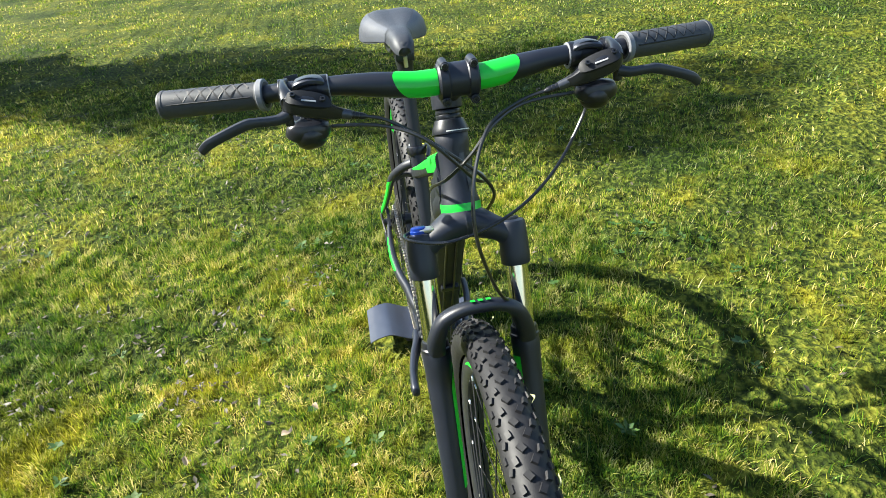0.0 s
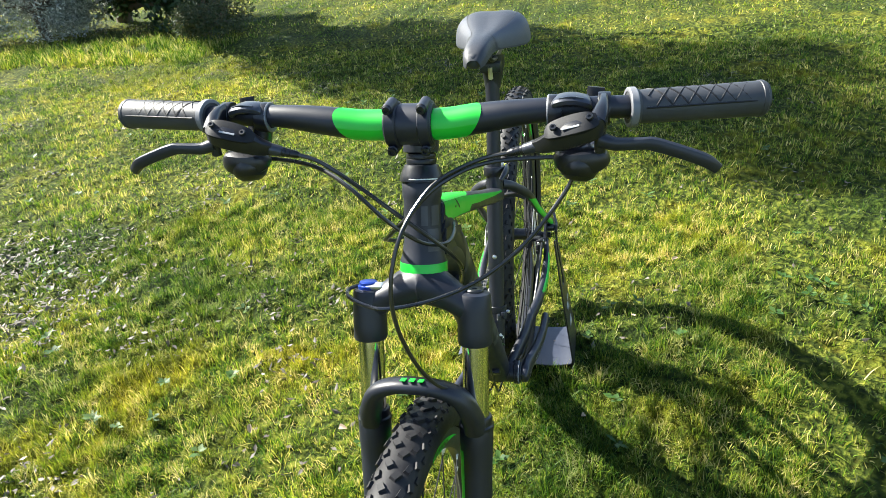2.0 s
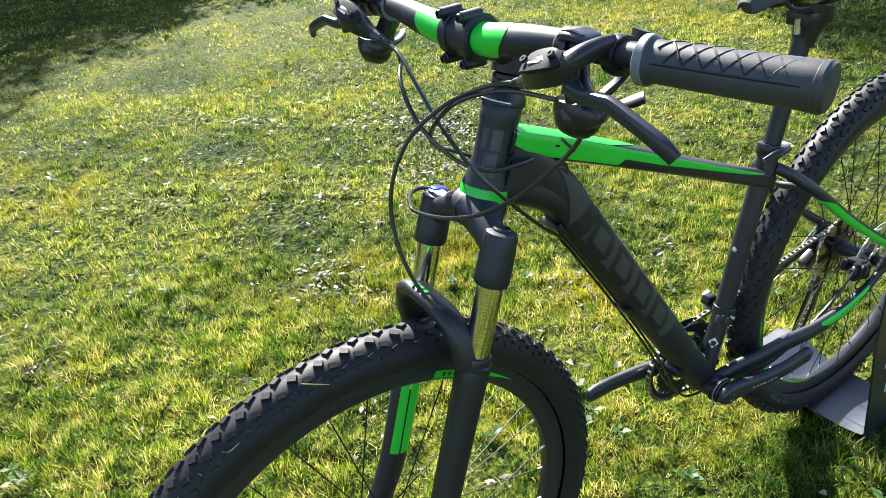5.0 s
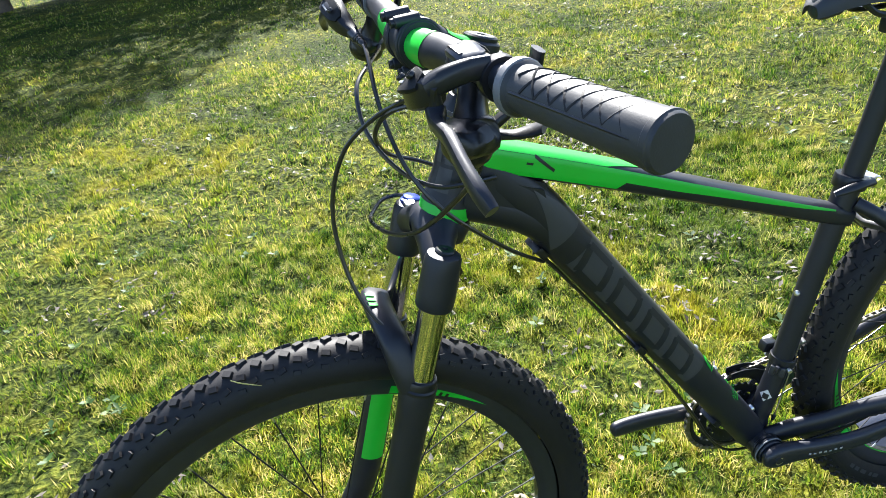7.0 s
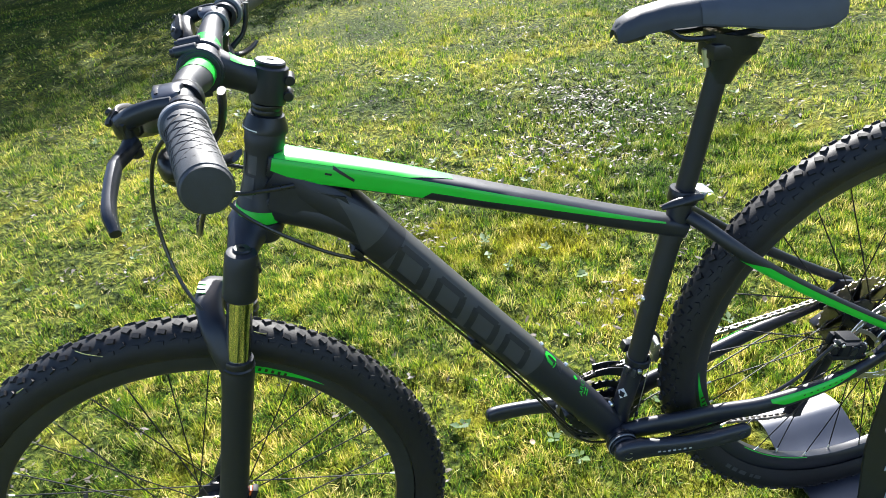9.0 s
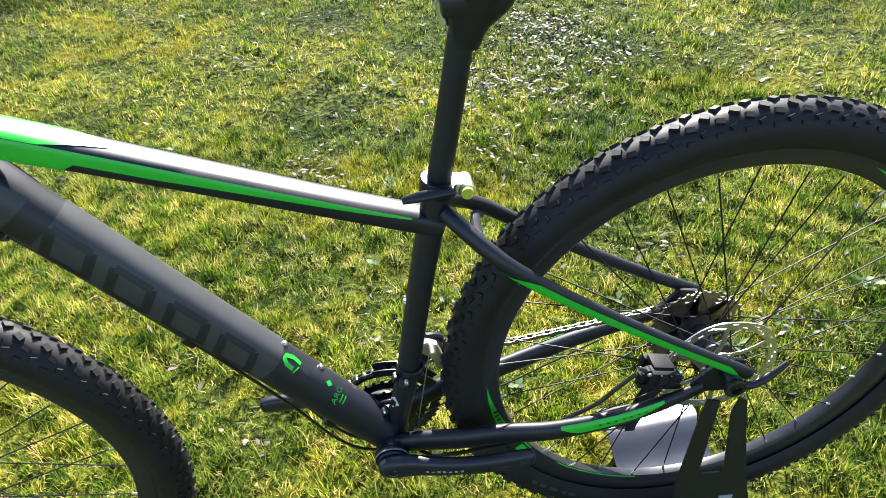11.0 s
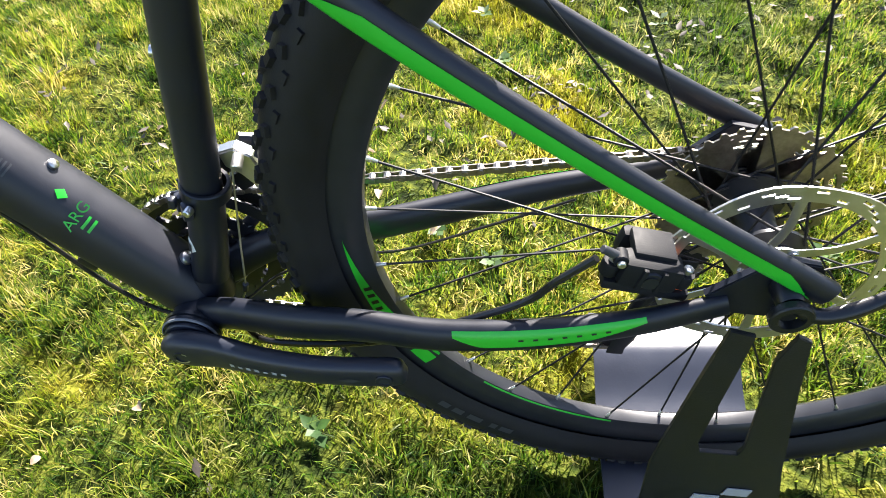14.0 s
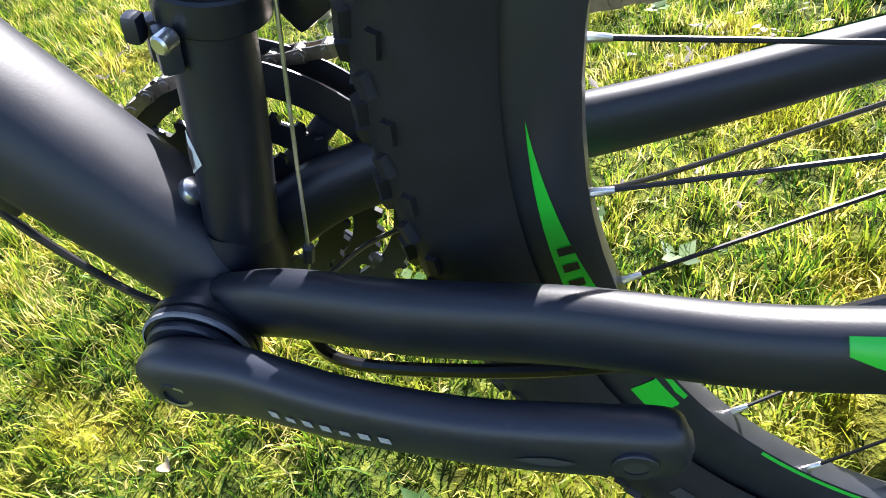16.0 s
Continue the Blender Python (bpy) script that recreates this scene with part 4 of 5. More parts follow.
# wheels
def wheel(C, rear):
    name = "rear" if rear else "front"
    bm = bmesh.new()
    # rim profile: (radius, across)
    add_lathe(bm, C, (0, 1, 0), [(.2865, 0), (.2875, -.007), (.2920, -.0110), (.304, -.0130), (.3155, -.0130), (.316, -.011), (.309, -.009), (.307, 0), (.309, .009), (.316, .011), (.3155, .0130), (.304, .0130), (.2920, .0110), (.2875, .007)], 96, True)
    rim = part(name + "_wheel", bm, M_RIM, bike, "black aluminium rim with green graphics")
    # tyre casing and tread blocks in one moulding
    bm = bmesh.new()
    prof = []
    for j in range(19):
        a = radians(-142 + 284 * j / 18)
        prof.append((.3385 + .0275 * math.cos(a), .0272 * math.sin(a)))
    add_lathe(bm, C, (0, 1, 0), prof, 128)

    def block(th, y, size, turn, h, slope):
        rad = V((math.cos(th), 0, math.sin(th)))
        tan = V((-math.sin(th), 0, math.cos(th)))
        n1 = (rad * math.cos(slope) + V((0, 1, 0)) * math.sin(slope))
        n2 = (V((0, 1, 0)) * math.cos(slope) - rad * math.sin(slope))
        base = C + rad * .3385 + (rad * math.cos(slope) * .0275 + V((0, 1, 0)) * math.sin(slope) * .0272)
        u, w = tan * math.cos(turn) + n2 * math.sin(turn), n2 * math.cos(turn) - tan * math.sin(turn)
        lo, hi = [], []
        for a, b in ((-1, -1), (1, -1), (1, 1), (-1, 1)):
            lo.append(bm.verts.new(base - n1 * .003 + u * a * size[0] * .56 + w * b * size[1] * .56))
            hi.append(bm.verts.new(base + n1 * h + u * a * size[0] * .46 + w * b * size[1] * .46))
        bm.faces.new(hi)
        for q in range(4):
            bm.faces.new((lo[q], lo[(q + 1) % 4], hi[(q + 1) % 4], hi[q]))

    NP = 72
    for k2 in range(NP):
        t0 = 2 * math.pi * k2 / NP
        st = math.pi / NP
        for sg in (1, -1):
            block(t0 + (st * .5 if sg > 0 else -st * .5), 0, (.0108, .0080), sg * .55, .0034, sg * .20)
            block(t0 + st + (st * .3 if sg > 0 else -st * .3), 0, (.0098, .0066), sg * .25, .0032, sg * .56)
            block(t0 + st * .1, 0, (.0084, .0056), -sg * .35, .0032, sg * .86)
            block(t0 + st * 1.1, 0, (.0090, .0048), sg * .1, .0018, sg * 1.08)
    tyre = part(name + "_tyre", bm, M_RUBBER, bike, "black knobbly rubber tyre", 35)
    REAR_TYRE[:] = [tyre]
    # hub
    prof = [(.0, -.058), (.009, -.058), (.012, -.052), (.012, -.036), (.028, -.033), (.028, -.030), (.016, -.027), (.014, 0), (.016, .022), (.028, .025), (.028, .028), (.019, .031), (.019, .040), (.011, .044), (.009, .058), (0, .058)]
    part("hub", lathe(C, (0, 1, 0), prof, 28), M_ALU, rim)
    part("axle", rod(C + V((0, -.078, 0)), C + V((0, .082, 0)), .0075, .0075, 14), M_ALU, rim)
    # spokes
    for k2 in range(32):
        side = 1 if k2 % 2 else -1
        lead = 1 if (k2 // 2) % 2 else -1
        ar = 2 * math.pi * (k2 + .5) / 32
        ah = ar + lead * radians(63)
        fy = .0265 if side > 0 else -.0315
        a = C + V((math.cos(ah) * .0255, fy + .0025 * lead, math.sin(ah) * .0255))
        b = C + V((math.cos(ar) * .2875, .004 * side, math.sin(ar) * .2875))
        sp2 = part("spoke", rod(a, b, .0010, .0010, 6, 0), M_SPOKE, rim)
        d = (a - b).normalized()
        part("nipple", rod(b, b + d * .009, .0019, .0014, 8, .0004), M_STEEL, rim)
    # brake disc
    bm = bmesh.new()
    NT = 60
    dy = .0405
    rad = [.080, .0775, .0750, .0725, .0700, .0675]
    wave = [.0012 * math.sin(12 * math.pi * j / NT) for j in range(NT)]
    ring = [[[bm.verts.new(C + V((math.cos(2 * math.pi * j / NT), 0, math.sin(2 * math.pi * j / NT))) * (r + wave[j] * (ri == 0)) + V((0, dy + s, 0))) for j in range(NT)] for ri, r in enumerate(rad)] for s in (-.0009, .0009)]
    for ri in range(5):
        for j in range(NT):
            hole = (ri == 1 and j % 4 == 0) or (ri == 3 and j % 4 == 2) or (ri == 2 and j % 8 == 5)
            q = (j + 1) % NT
            if hole:
                for a, b in (((ri, j), (ri + 1, j)), ((ri + 1, j), (ri + 1, q)), ((ri + 1, q), (ri, q)), ((ri, q), (ri, j))):
                    bm.faces.new((ring[0][a[0]][a[1]], ring[0][b[0]][b[1]], ring[1][b[0]][b[1]], ring[1][a[0]][a[1]]))
            else:
                for s in (0, 1):
                    bm.faces.new((ring[s][ri][j], ring[s][ri][q], ring[s][ri + 1][q], ring[s][ri + 1][j]))
    for ri in (0, 5):
        for j in range(NT):
            q = (j + 1) % NT
            bm.faces.new((ring[0][ri][j], ring[0][ri][q], ring[1][ri][q], ring[1][ri][j]))
    disc = part("brake_disc", bm, M_STEEL, rim, "perforated bright steel brake disc", 30)
    for k2 in range(6):
        a = 2 * math.pi * k2 / 6
        p = C + V((math.cos(a) * .020, dy, math.sin(a) * .020))
        q = C + V((math.cos(a + .55) * .069, dy, math.sin(a + .55) * .069))
        part("disc_arm", tube([p, p.lerp(q, .5) + (q - p).cross(V((0, 1, 0))).normalized() * .004, q], [(.0009, .0040), (.0009, .0032), (.0009, .0036)], 6, 3, ref=tuple((q - p).cross(V((0, 1, 0))).normalized()), square=5)[0], M_STEEL, rim)
        part("disc_bolt", rod(p, p + V((0, .003, 0)), .0035, .0035, 10, .0004), M_BOLT, rim)
    part("disc_centre", lathe(C + V((0, dy - .001, 0)), (0, 1, 0), [(.017, 0), (.024, 0), (.024, .002), (.017, .002)], 30, True), M_STEEL, rim)
    return rim


def rim_sector(C, rim, a0, a1, r0, r1, taper, y, label="bright green rim graphic"):
    """A painted panel on the flank of the rim; angles in degrees from straight ahead, upwards."""
    bm = bmesh.new()
    prev = None
    for j in range(25):
        u = j / 24
        a = radians(a0 + (a1 - a0) * u)
        w = min(1, u / taper) if taper else 1
        row = []
        for q in range(4):
            r = r1 - (r1 - r0) * w * q / 3
            yy = np.interp(r, [.2875, .2920, .304, .3155], [.0070, .0110, .0130, .0130]) + .0006
            row.append(bm.verts.new(C + V((math.cos(a) * r, math.copysign(yy, y), math.sin(a) * r))))
        if prev:
            for q in range(3):
                bm.faces.new((prev[q], prev[q + 1], row[q + 1], row[q]))
        prev = row
    return part("rim_graphic", bm, M_GREEN, rim, label)


front = wheel(FA, False)
rear = wheel(RA, True)
for C, rim, spans in ((RA, rear, ((2, -24, .9), (-27.0, -31.5, 0), (120, 145, .9))), (FA, front, ((138, 112, .9), (-30, -55, .9)))):
    for a0, a1, tp in spans:
        for y in (1, -1):
            rim_sector(C, rim, a0, a1, .2882, .3050, tp, y)
    a0, a1, _ = spans[0]
    for q in range(8):
        u = .42 + q * .066
        a = a0 + (a1 - a0) * u
        bm = bmesh.new()
        w = (a1 - a0) * .03
        r0, r1 = .2965, .3025
        vs = []
        for r, aa in ((r0, a), (r1, a), (r1, a + w), (r0, a + w)):
            yy = np.interp(r, [.2875, .2920, .304, .3155], [.0070, .0110, .0130, .0130]) + .0012
            vs.append(bm.verts.new(C + V((math.cos(radians(aa)) * r, yy, math.sin(radians(aa)) * r))))
        bm.faces.new(vs)
        part("rim_print", bm, M_PLASTIC, rim)


rim_sector(RA, rear, -44, -74, .2879, .2892, 0, 1, "thin green line on the rim edge")
for q, (a0, w) in enumerate(((-40, 2.2), (-43.2, 2.2), (-46.6, 3.0), (-51.5, 1.4), (-53.6, 2.6))):
    part("sidewall_print", lathe(RA, (0, 1, 0), [(.3385 - .010, .0262), (.3385 - .003, .02725)], 4, False, 45 - a0, 45 + w - a0), M_GREY, REAR_TYRE[0])
# the rear wheel is the larger one
for group, size in (([rear, *rear.children_recursive], REAR_SIZE), ([REAR_TYRE[0], *REAR_TYRE[0].children], 1.042)):
    for ob in group:
        ob.data.transform(Matrix.Translation(RA) @ Matrix.Diagonal((size, 1, size, 1)) @ Matrix.Translation(-RA))


# drivetrain
def cog(C, y, teeth, r, inner, thick, material, name, parent, holes=0):
    bm = bmesh.new()
    pts = []
    for k2 in range(teeth):
        for f, rr in ((0, r - .0035), (.22, r - .0035), (.40, r), (.62, r), (.80, r - .0035)):
            a = 2 * math.pi * (k2 + f) / teeth
            pts.append((math.cos(a), math.sin(a), rr))
    m = len(pts)
    vs = [[[bm.verts.new(C + V((cx * (rr if q == 0 else (r - .007 if q == 1 else inner)), y + s, cz * (rr if q == 0 else (r - .007 if q == 1 else inner))))) for cx, cz, rr in pts] for q in range(3)] for s in (-thick / 2, thick / 2)]
    for q in range(2):
        for j in range(m):
            e = (j + 1) % m
            if q == 1 and holes and (j * holes // m) % 2:
                continue
            for s in (0, 1):
                bm.faces.new((vs[s][q][j], vs[s][q][e], vs[s][q + 1][e], vs[s][q + 1][j]))
    for q in (0, 2):
        for j in range(m):
            e = (j + 1) % m
            bm.faces.new((vs[0][q][j], vs[0][q][e], vs[1][q][e], vs[1][q][j]))
    return part(name, bm, material, parent, "", 25)


for k2, (teeth, r) in enumerate(((36, .0735), (32, .0655), (28, .0575), (24, .0495), (21, .0435), (18, .0375), (15, .0315), (12, .0255))):
    cog(RA, -.036 - k2 * .0042, teeth, r, .017, .0018, M_CHAIN, "cassette_cog", bike, 16 if k2 < 5 else 0)
crank = part("crank_axle", rod(BB + V((0, -.070, 0)), BB + V((0, .058, 0)), .012, .012, 20), M_ALU, bike)
for y in (.0365, -.0475):
    part("bearing_cup", lathe(BB + V((0, y, 0)), (0, 1, 0), [(.012, 0), (.0235, 0), (.0250, .001), (.0250, .0045), (.0236, .005), (.0236, .0062), (.0250, .0067), (.0250, .0092), (.0238, .011), (.012, .011)], 32), M_ALU, bike)
part("crank_spacer", lathe(BB + V((0, .0475, 0)), (0, 1, 0), [(.012, 0), (.0205, 0), (.0215, .001), (.0215, .0035), (.0205, .0045), (.012, .0045)], 28), M_CRANK, bike)
part("bearing_edge", lathe(BB + V((0, .0462, 0)), (0, 1, 0), [(.0240, 0), (.0249, 0), (.0249, .0012), (.0238, .0020)], 32), M_COLLAR, bike, "pale edge of the bearing cup")
for y, teeth, r in ((-.052, 40, .0825), (-.0445, 30, .0625), (-.0375, 22, .0465)):
    cog(BB, y, teeth, r, r - .016, .0030, M_ALU, "chain_ring", bike)
for k2 in range(4):
    a = radians(45 + 90 * k2)
    part("spider_arm", tube([BB + V((math.cos(a) * .014, -.054, math.sin(a) * .014)), BB + V((math.cos(a) * .045, -.052, math.sin(a) * .045)), BB + V((math.cos(a) * .068, -.050, math.sin(a) * .068))], [(.004, .011), (.0035, .007), (.003, .006)], 10, 3, ref=(math.sin(a), 0, -math.cos(a)), square=3)[0], M_CRANK, crank)


def crank_arm(sg, ang):
    d = V((math.cos(ang), 0, math.sin(ang)))
    pts = [BB - d * .020 + V((0, .0570 * sg, 0)), BB - d * .016 + V((0, .0580 * sg, 0)), BB + V((0, .0600 * sg, 0)), BB + d * .030 + V((0, .0640 * sg, 0)), BB + d * .075 + V((0, .0760 * sg, 0)), BB + d * .125 + V((0, .0845 * sg, 0)), BB + d * .168 + V((0, .0875 * sg, 0)), BB + d * .192 + V((0, .0875 * sg, 0)), BB + d * .198 + V((0, .0872 * sg, 0))]
    rr = [(.003, .003), (.0125, .0085), (.0195, .0105), (.0180, .0100), (.0155, .0090), (.0142, .0085), (.0148, .0085), (.0125, .0080), (.003, .003)]
    bm, g = tube(pts, rr, 20, 6, square=3.0)
    arm = part("crank_arm", bm, M_CRANK, bike, "dark satin crank arm without a pedal")
    end = BB + d * .180 + V((0, .0875 * sg, 0))
    part("pedal_bush", lathe(end + V((0, .0088 * sg, 0)), (0, sg, 0), [(.0040, .0012), (.0070, .0012), (.0074, .0008), (.0074, -.002), (.0040, -.002)], 20, True), M_CRANK, arm)
    part("pedal_hole", lathe(end + V((0, .0096 * sg, 0)), (0, sg, 0), [(0, 0), (.0042, 0)], 16), M_WHITE if sg < 0 else M_SATIN, arm)
    part("crank_cap", lathe(BB + V((0, .0695 * sg, 0)), (0, sg, 0), [(.0052, -.001), (.0056, .0014), (.0076, .0014), (.0080, .0006), (.0080, -.002)], 18), M_ALU, arm)
    part("cap_edge", lathe(BB + V((0, .0711 * sg, 0)), (0, sg, 0), [(.0056, 0), (.0072, 0)], 18, False, 60, 300), M_STEEL, arm)
    # pale printed marks
    for q in range(7):
        s = 20.6 + q * .95
        a0 = 90 if sg > 0 else -90
        part("crank_print", patch(g, s, s + .50, a0 - 7, a0 + 7 - (4 if q in (1, 4) else 0), .0005, 3, 3.0), M_PRINT, arm)
    part("crank_emblem", patch(g, 32.2, 35.0, lambda u, a=a0: a - 10 * math.sin(u * math.pi), lambda u, a=a0: a + 10 * math.sin(u * math.pi), .0005, 4, 3.0), M_GREY, arm)
    return arm


crank_arm(1, radians(180 - 2.5))
crank_arm(-1, radians(-2.5 + 4))

# chain: links along a closed line
ring_r, cog_r, cy = .0795, .0420, -.0500
PU, PL = V((.020, 0, .298)), V((.072, 0, .172))


def tangent(c1, r1, c2, r2, side):
    """Touching points of the outer tangent of two circles, on one side of the way from c1 to c2."""
    d = c2 - c1
    a = math.atan2(d.z, d.x)
    b = math.acos((r1 - r2) / d.length)
    t = a + side * b
    u = V((math.cos(t), 0, math.sin(t)))
    return c1 + u * r1, c2 + u * r2


a1, a2 = tangent(BB, ring_r, RA, cog_r, -1)
pts = [a1]
for j in range(1, 10):
    pts.append(a1.lerp(a2, j / 10))


def arc(c, p, q, way):
    s, e = math.atan2((p - c).z, (p - c).x), math.atan2((q - c).z, (q - c).x)
    while (e - s) * way < 0:
        e += 2 * math.pi * way
    r = (p - c).length
    return [c + V((math.cos(s + (e - s) * j / 12), 0, math.sin(s + (e - s) * j / 12))) * r for j in range(13)]


c_end = RA + V((.0262, 0, -.0328))
pts += arc(RA, a2, c_end, 1)
pts += arc(PU, PU + V((.010, 0, .016)), PU + V((-.018, 0, -.008)), -1)[::3]
pts += arc(PL, PL + V((-.014, 0, -.008)), PL + V((.004, 0, -.019)), 1)[::3]
b2 = BB + V((-.010, 0, -.0789))
pts += [PL + V((.004, 0, -.019)).lerp(b2 - PL, j / 8) for j in range(1, 8)]
pts += arc(BB, b2, a1, 1)
pts = [p + V((0, cy, 0)) for p in pts]
dense = []
for a, b in zip(pts, pts[1:]):
    m = max(1, int((b - a).length / .0006))
    dense += [a.lerp(b, j / m) for j in range(m)]
bm = bmesh.new()
acc, last, k2 = 0.0, dense[0], 0
for p, q in zip(dense, dense[1:]):
    acc += (q - p).length
    if acc >= .0127:
        acc = 0.0
        d = (q - last).normalized()
        up = d.cross(V((0, 1, 0)))
        off = .0034 if k2 % 2 else .0024
        for sg in (1, -1):
            mid = last.lerp(q, .5) + V((0, sg * off, 0))
            outline = []
            for j in range(12):
                t = 2 * math.pi * j / 12
                w = .0040 * (1 if abs(math.cos(t)) > .4 else .72)
                outline.append(d * (math.cos(t) * .0040 + math.copysign(.0063, math.cos(t)) * (abs(math.cos(t)) > .1)) + up * math.sin(t) * w)
            lo = [bm.verts.new(mid + o - V((0, .0005, 0))) for o in outline]
            hi = [bm.verts.new(mid + o + V((0, .0005, 0))) for o in outline]
            bm.faces.new(lo)
            bm.faces.new(hi)
            for j in range(12):
                bm.faces.new((lo[j], lo[(j + 1) % 12], hi[(j + 1) % 12], hi[j]))
        add_lathe(bm, q - V((0, .0045, 0)), (0, 1, 0), [(0, 0), (.0022, 0), (.0038, .0018), (.0038, .0072), (.0022, .009), (0, .009)], 8)
        last = q
        k2 += 1
part("chain", bm, M_CHAIN, bike, "oiled steel roller chain", 30)

# rear derailleur
rd = part("rear_derailleur", box((.012, -.078, .345), (.046, .022, .034), rot_y(30), .007), M_PLASTIC, bike)
part("derailleur_hanger", box((.004, -.072, .378), (.018, .008, .040), rot_y(10), .002), M_ALU, rd)
for y in (-.0375, -.0535):
    part("cage_plate", tube([PU + V((0, y, .012)), PU + V((.006, y, -.01)), PL + V((-.006, y, .012)), PL + V((0, y, -.012))], [(.009, .0009), (.010, .0009), (.009, .0009), (.009, .0009)], 8, 4, square=4)[0], M_ALU, rd)
for c in (PU, PL):
    cog(c, cy, 11, .0215, .004, .0022, M_PLASTIC, "jockey_wheel", rd)

# front derailleur on the seat tube
ST_UP = V((-.113, 0, .423)).normalized()
fd = part("front_derailleur", lathe(V((.4140, 0, .443)), ST_UP, [(.0160, 0), (.0186, 0), (.0196, .001), (.0196, .012), (.0186, .013), (.0160, .013)], 26), M_ALU, bike)
for x, y in ((.4345, .006), (.4255, .0165)):
    part("hinge_lug", box((x, y, .440), (.008, .008, .016), rot_y(-15) @ Matrix.Rotation(radians(35), 4, "Z"), .002), M_SATIN, fd, "satin grey hinge lug")
part("clamp_screw", rod((.419, .020, .446), (.421, .027, .446), .0035, .0035, 10), M_BOLT, fd, "bright zinc screw")
part("derailleur_body", box((.412, -.032, .452), (.026, .016, .018), rot_y(-18), .004), M_ALU, fd)
part("derailleur_link", box((.398, -.046, .436), (.016, .008, .040), rot_y(12), .003), M_STEEL, fd, "bright silver link")
part("derailleur_link", box((.394, -.034, .432), (.022, .016, .018), rot_y(30), .003), M_PLASTIC, fd)
for y, w in ((-.038, .011), (-.052, .013)):
    bm = bmesh.new()
    outer, inn = [], []
    for j in range(15):
        a = radians(84 + 66 * j / 14)
        outer.append((BB.x + math.cos(a) * (.082 + w), BB.z + math.sin(a) * (.082 + w)))
        inn.append((BB.x + math.cos(a) * .080, BB.z + math.sin(a) * .080))
    part("cage_plate", prism(outer + inn[::-1], y, y - .0012), M_ALU, fd)
part("clamp_lug", box((.4345, .015, .448), (.006, .007, .010), rot_y(-16), .002), M_CRANK, fd)
part("derailleur_plate", prism([(.366, .448), (.372, .470), (.384, .478), (.398, .474), (.396, .460), (.386, .452), (.378, .440)], -.010, -.022, .0015), M_STEEL, fd, "bright silver linkage plate")
part("derailleur_plate", prism([(.362, .424), (.368, .446), (.380, .440), (.378, .420), (.370, .412)], -.018, -.030, .0015), M_STEEL, fd, "bright silver linkage plate")
part("derailleur_arm", tube([(.388, -.030, .472), (.372, -.036, .462), (.362, -.040, .440), (.366, -.042, .420)], [(.005, .008), (.006, .009), (.005, .008), (.004, .007)], 10, 4, None, square=3)[0], M_CRANK, fd)
part("wire_clamp", rod((.380, .004, .470), (.380, -.008, .474), .0045, .0045, 10), M_STEEL, fd, "bright cable clamp screw")
for q in range(3):
    part("cage_rivet", lathe((.372 + .018 * q, -.0385, .404 + .012 * q), (0, 1, 0), [(0, .002), (.0022, .002), (.003, .001), (.003, 0)], 10), M_STEEL, fd)
part("cable_stud", rod((.4155, .004, .336), (.4185, .004, .326), .0028, .0028, 8), M_GREY, bike)
part("weld_fillet", lathe(V((.449, 0, .338)), ST_UP, [(.021, -.018), (.0205, -.006), (.0178, .006), (.0165, .014)], 24), M_FRAME, bike)
part("cage_bridge", box((.372, -.045, .402), (.012, .016, .004), rot_y(-35), .001), M_STEEL, fd)

# rear and front brake calipers on the non-drive side
for c, ang in ((V((.083, .050, .417)), -16), (V((1.055, .050, .435)), 62)):
    r3 = rot_y(ang).to_3x3()
    cal = part("brake_caliper", box(c + V((0, .012, 0)), (.050, .022, .028), rot_y(ang), .006), M_CAST, bike)
    part("caliper_half", box(c + V((0, -.018, 0)), (.046, .014, .026), rot_y(ang), .005), M_CAST, cal)
    part("caliper_bridge", box(c + r3 @ V((0, -.003, .013)), (.036, .030, .010), rot_y(ang), .003), M_CAST, cal)
    for q in (-1, 1):
        o = c + r3 @ V((q * .031, .010, -.004))
        part("caliper_ear", lathe(o - r3 @ V((0, 0, .007)), r3 @ V((0, 0, 1)), [(0, 0), (.0075, 0), (.008, .001), (.008, .013), (.0075, .014), (0, .014)], 16), M_CAST, cal)
        part("caliper_bolt", rod(o + r3 @ V((0, 0, .007)), o + r3 @ V((0, 0, .013)), .0042, .0042, 12), M_STEEL, cal, "bright steel caliper bolt")
        part("caliper_rib", box(c + r3 @ V((q * .008, .0235, 0)), (.004, .004, .024), rot_y(ang), .001), M_CAST, cal)
    o = c + r3 @ V((0, .023, 0))
    part("piston_cap", lathe(o, (0, 1, 0), [(0, .0025), (.006, .0025), (.0062, .0015), (.009, .0015), (.0098, .0005), (.0098, -.002), (0, -.002)], 18), M_CRANK, cal)
    o = c + r3 @ V((.030, .016, .014))
    part("banjo", rod(o - V((0, .006, 0)), o + V((0, .006, 0)), .0062, .0062, 12), M_CAST, cal)
    part("banjo_bolt", rod(o + V((0, .006, 0)), o + V((0, .010, 0)), .0035, .0035, 10), M_STEEL, cal)
    part("hose_sleeve", rod(o, o + r3 @ V((.018, .002, .008)), .0042, .0036, 10), M_GREY, cal, "pale grey hose sleeve")
    part("spacer", rod(c + r3 @ V((-.030, .002, -.014)), c + r3 @ V((-.030, .014, -.014)), .006, .006, 12), M_ORANGE, cal, "orange plastic spacer")
    part("caliper_mount", box(c + r3 @ V((-.004, .010, -.020)), (.074, .016, .010), rot_y(ang), .003), M_CAST, cal)
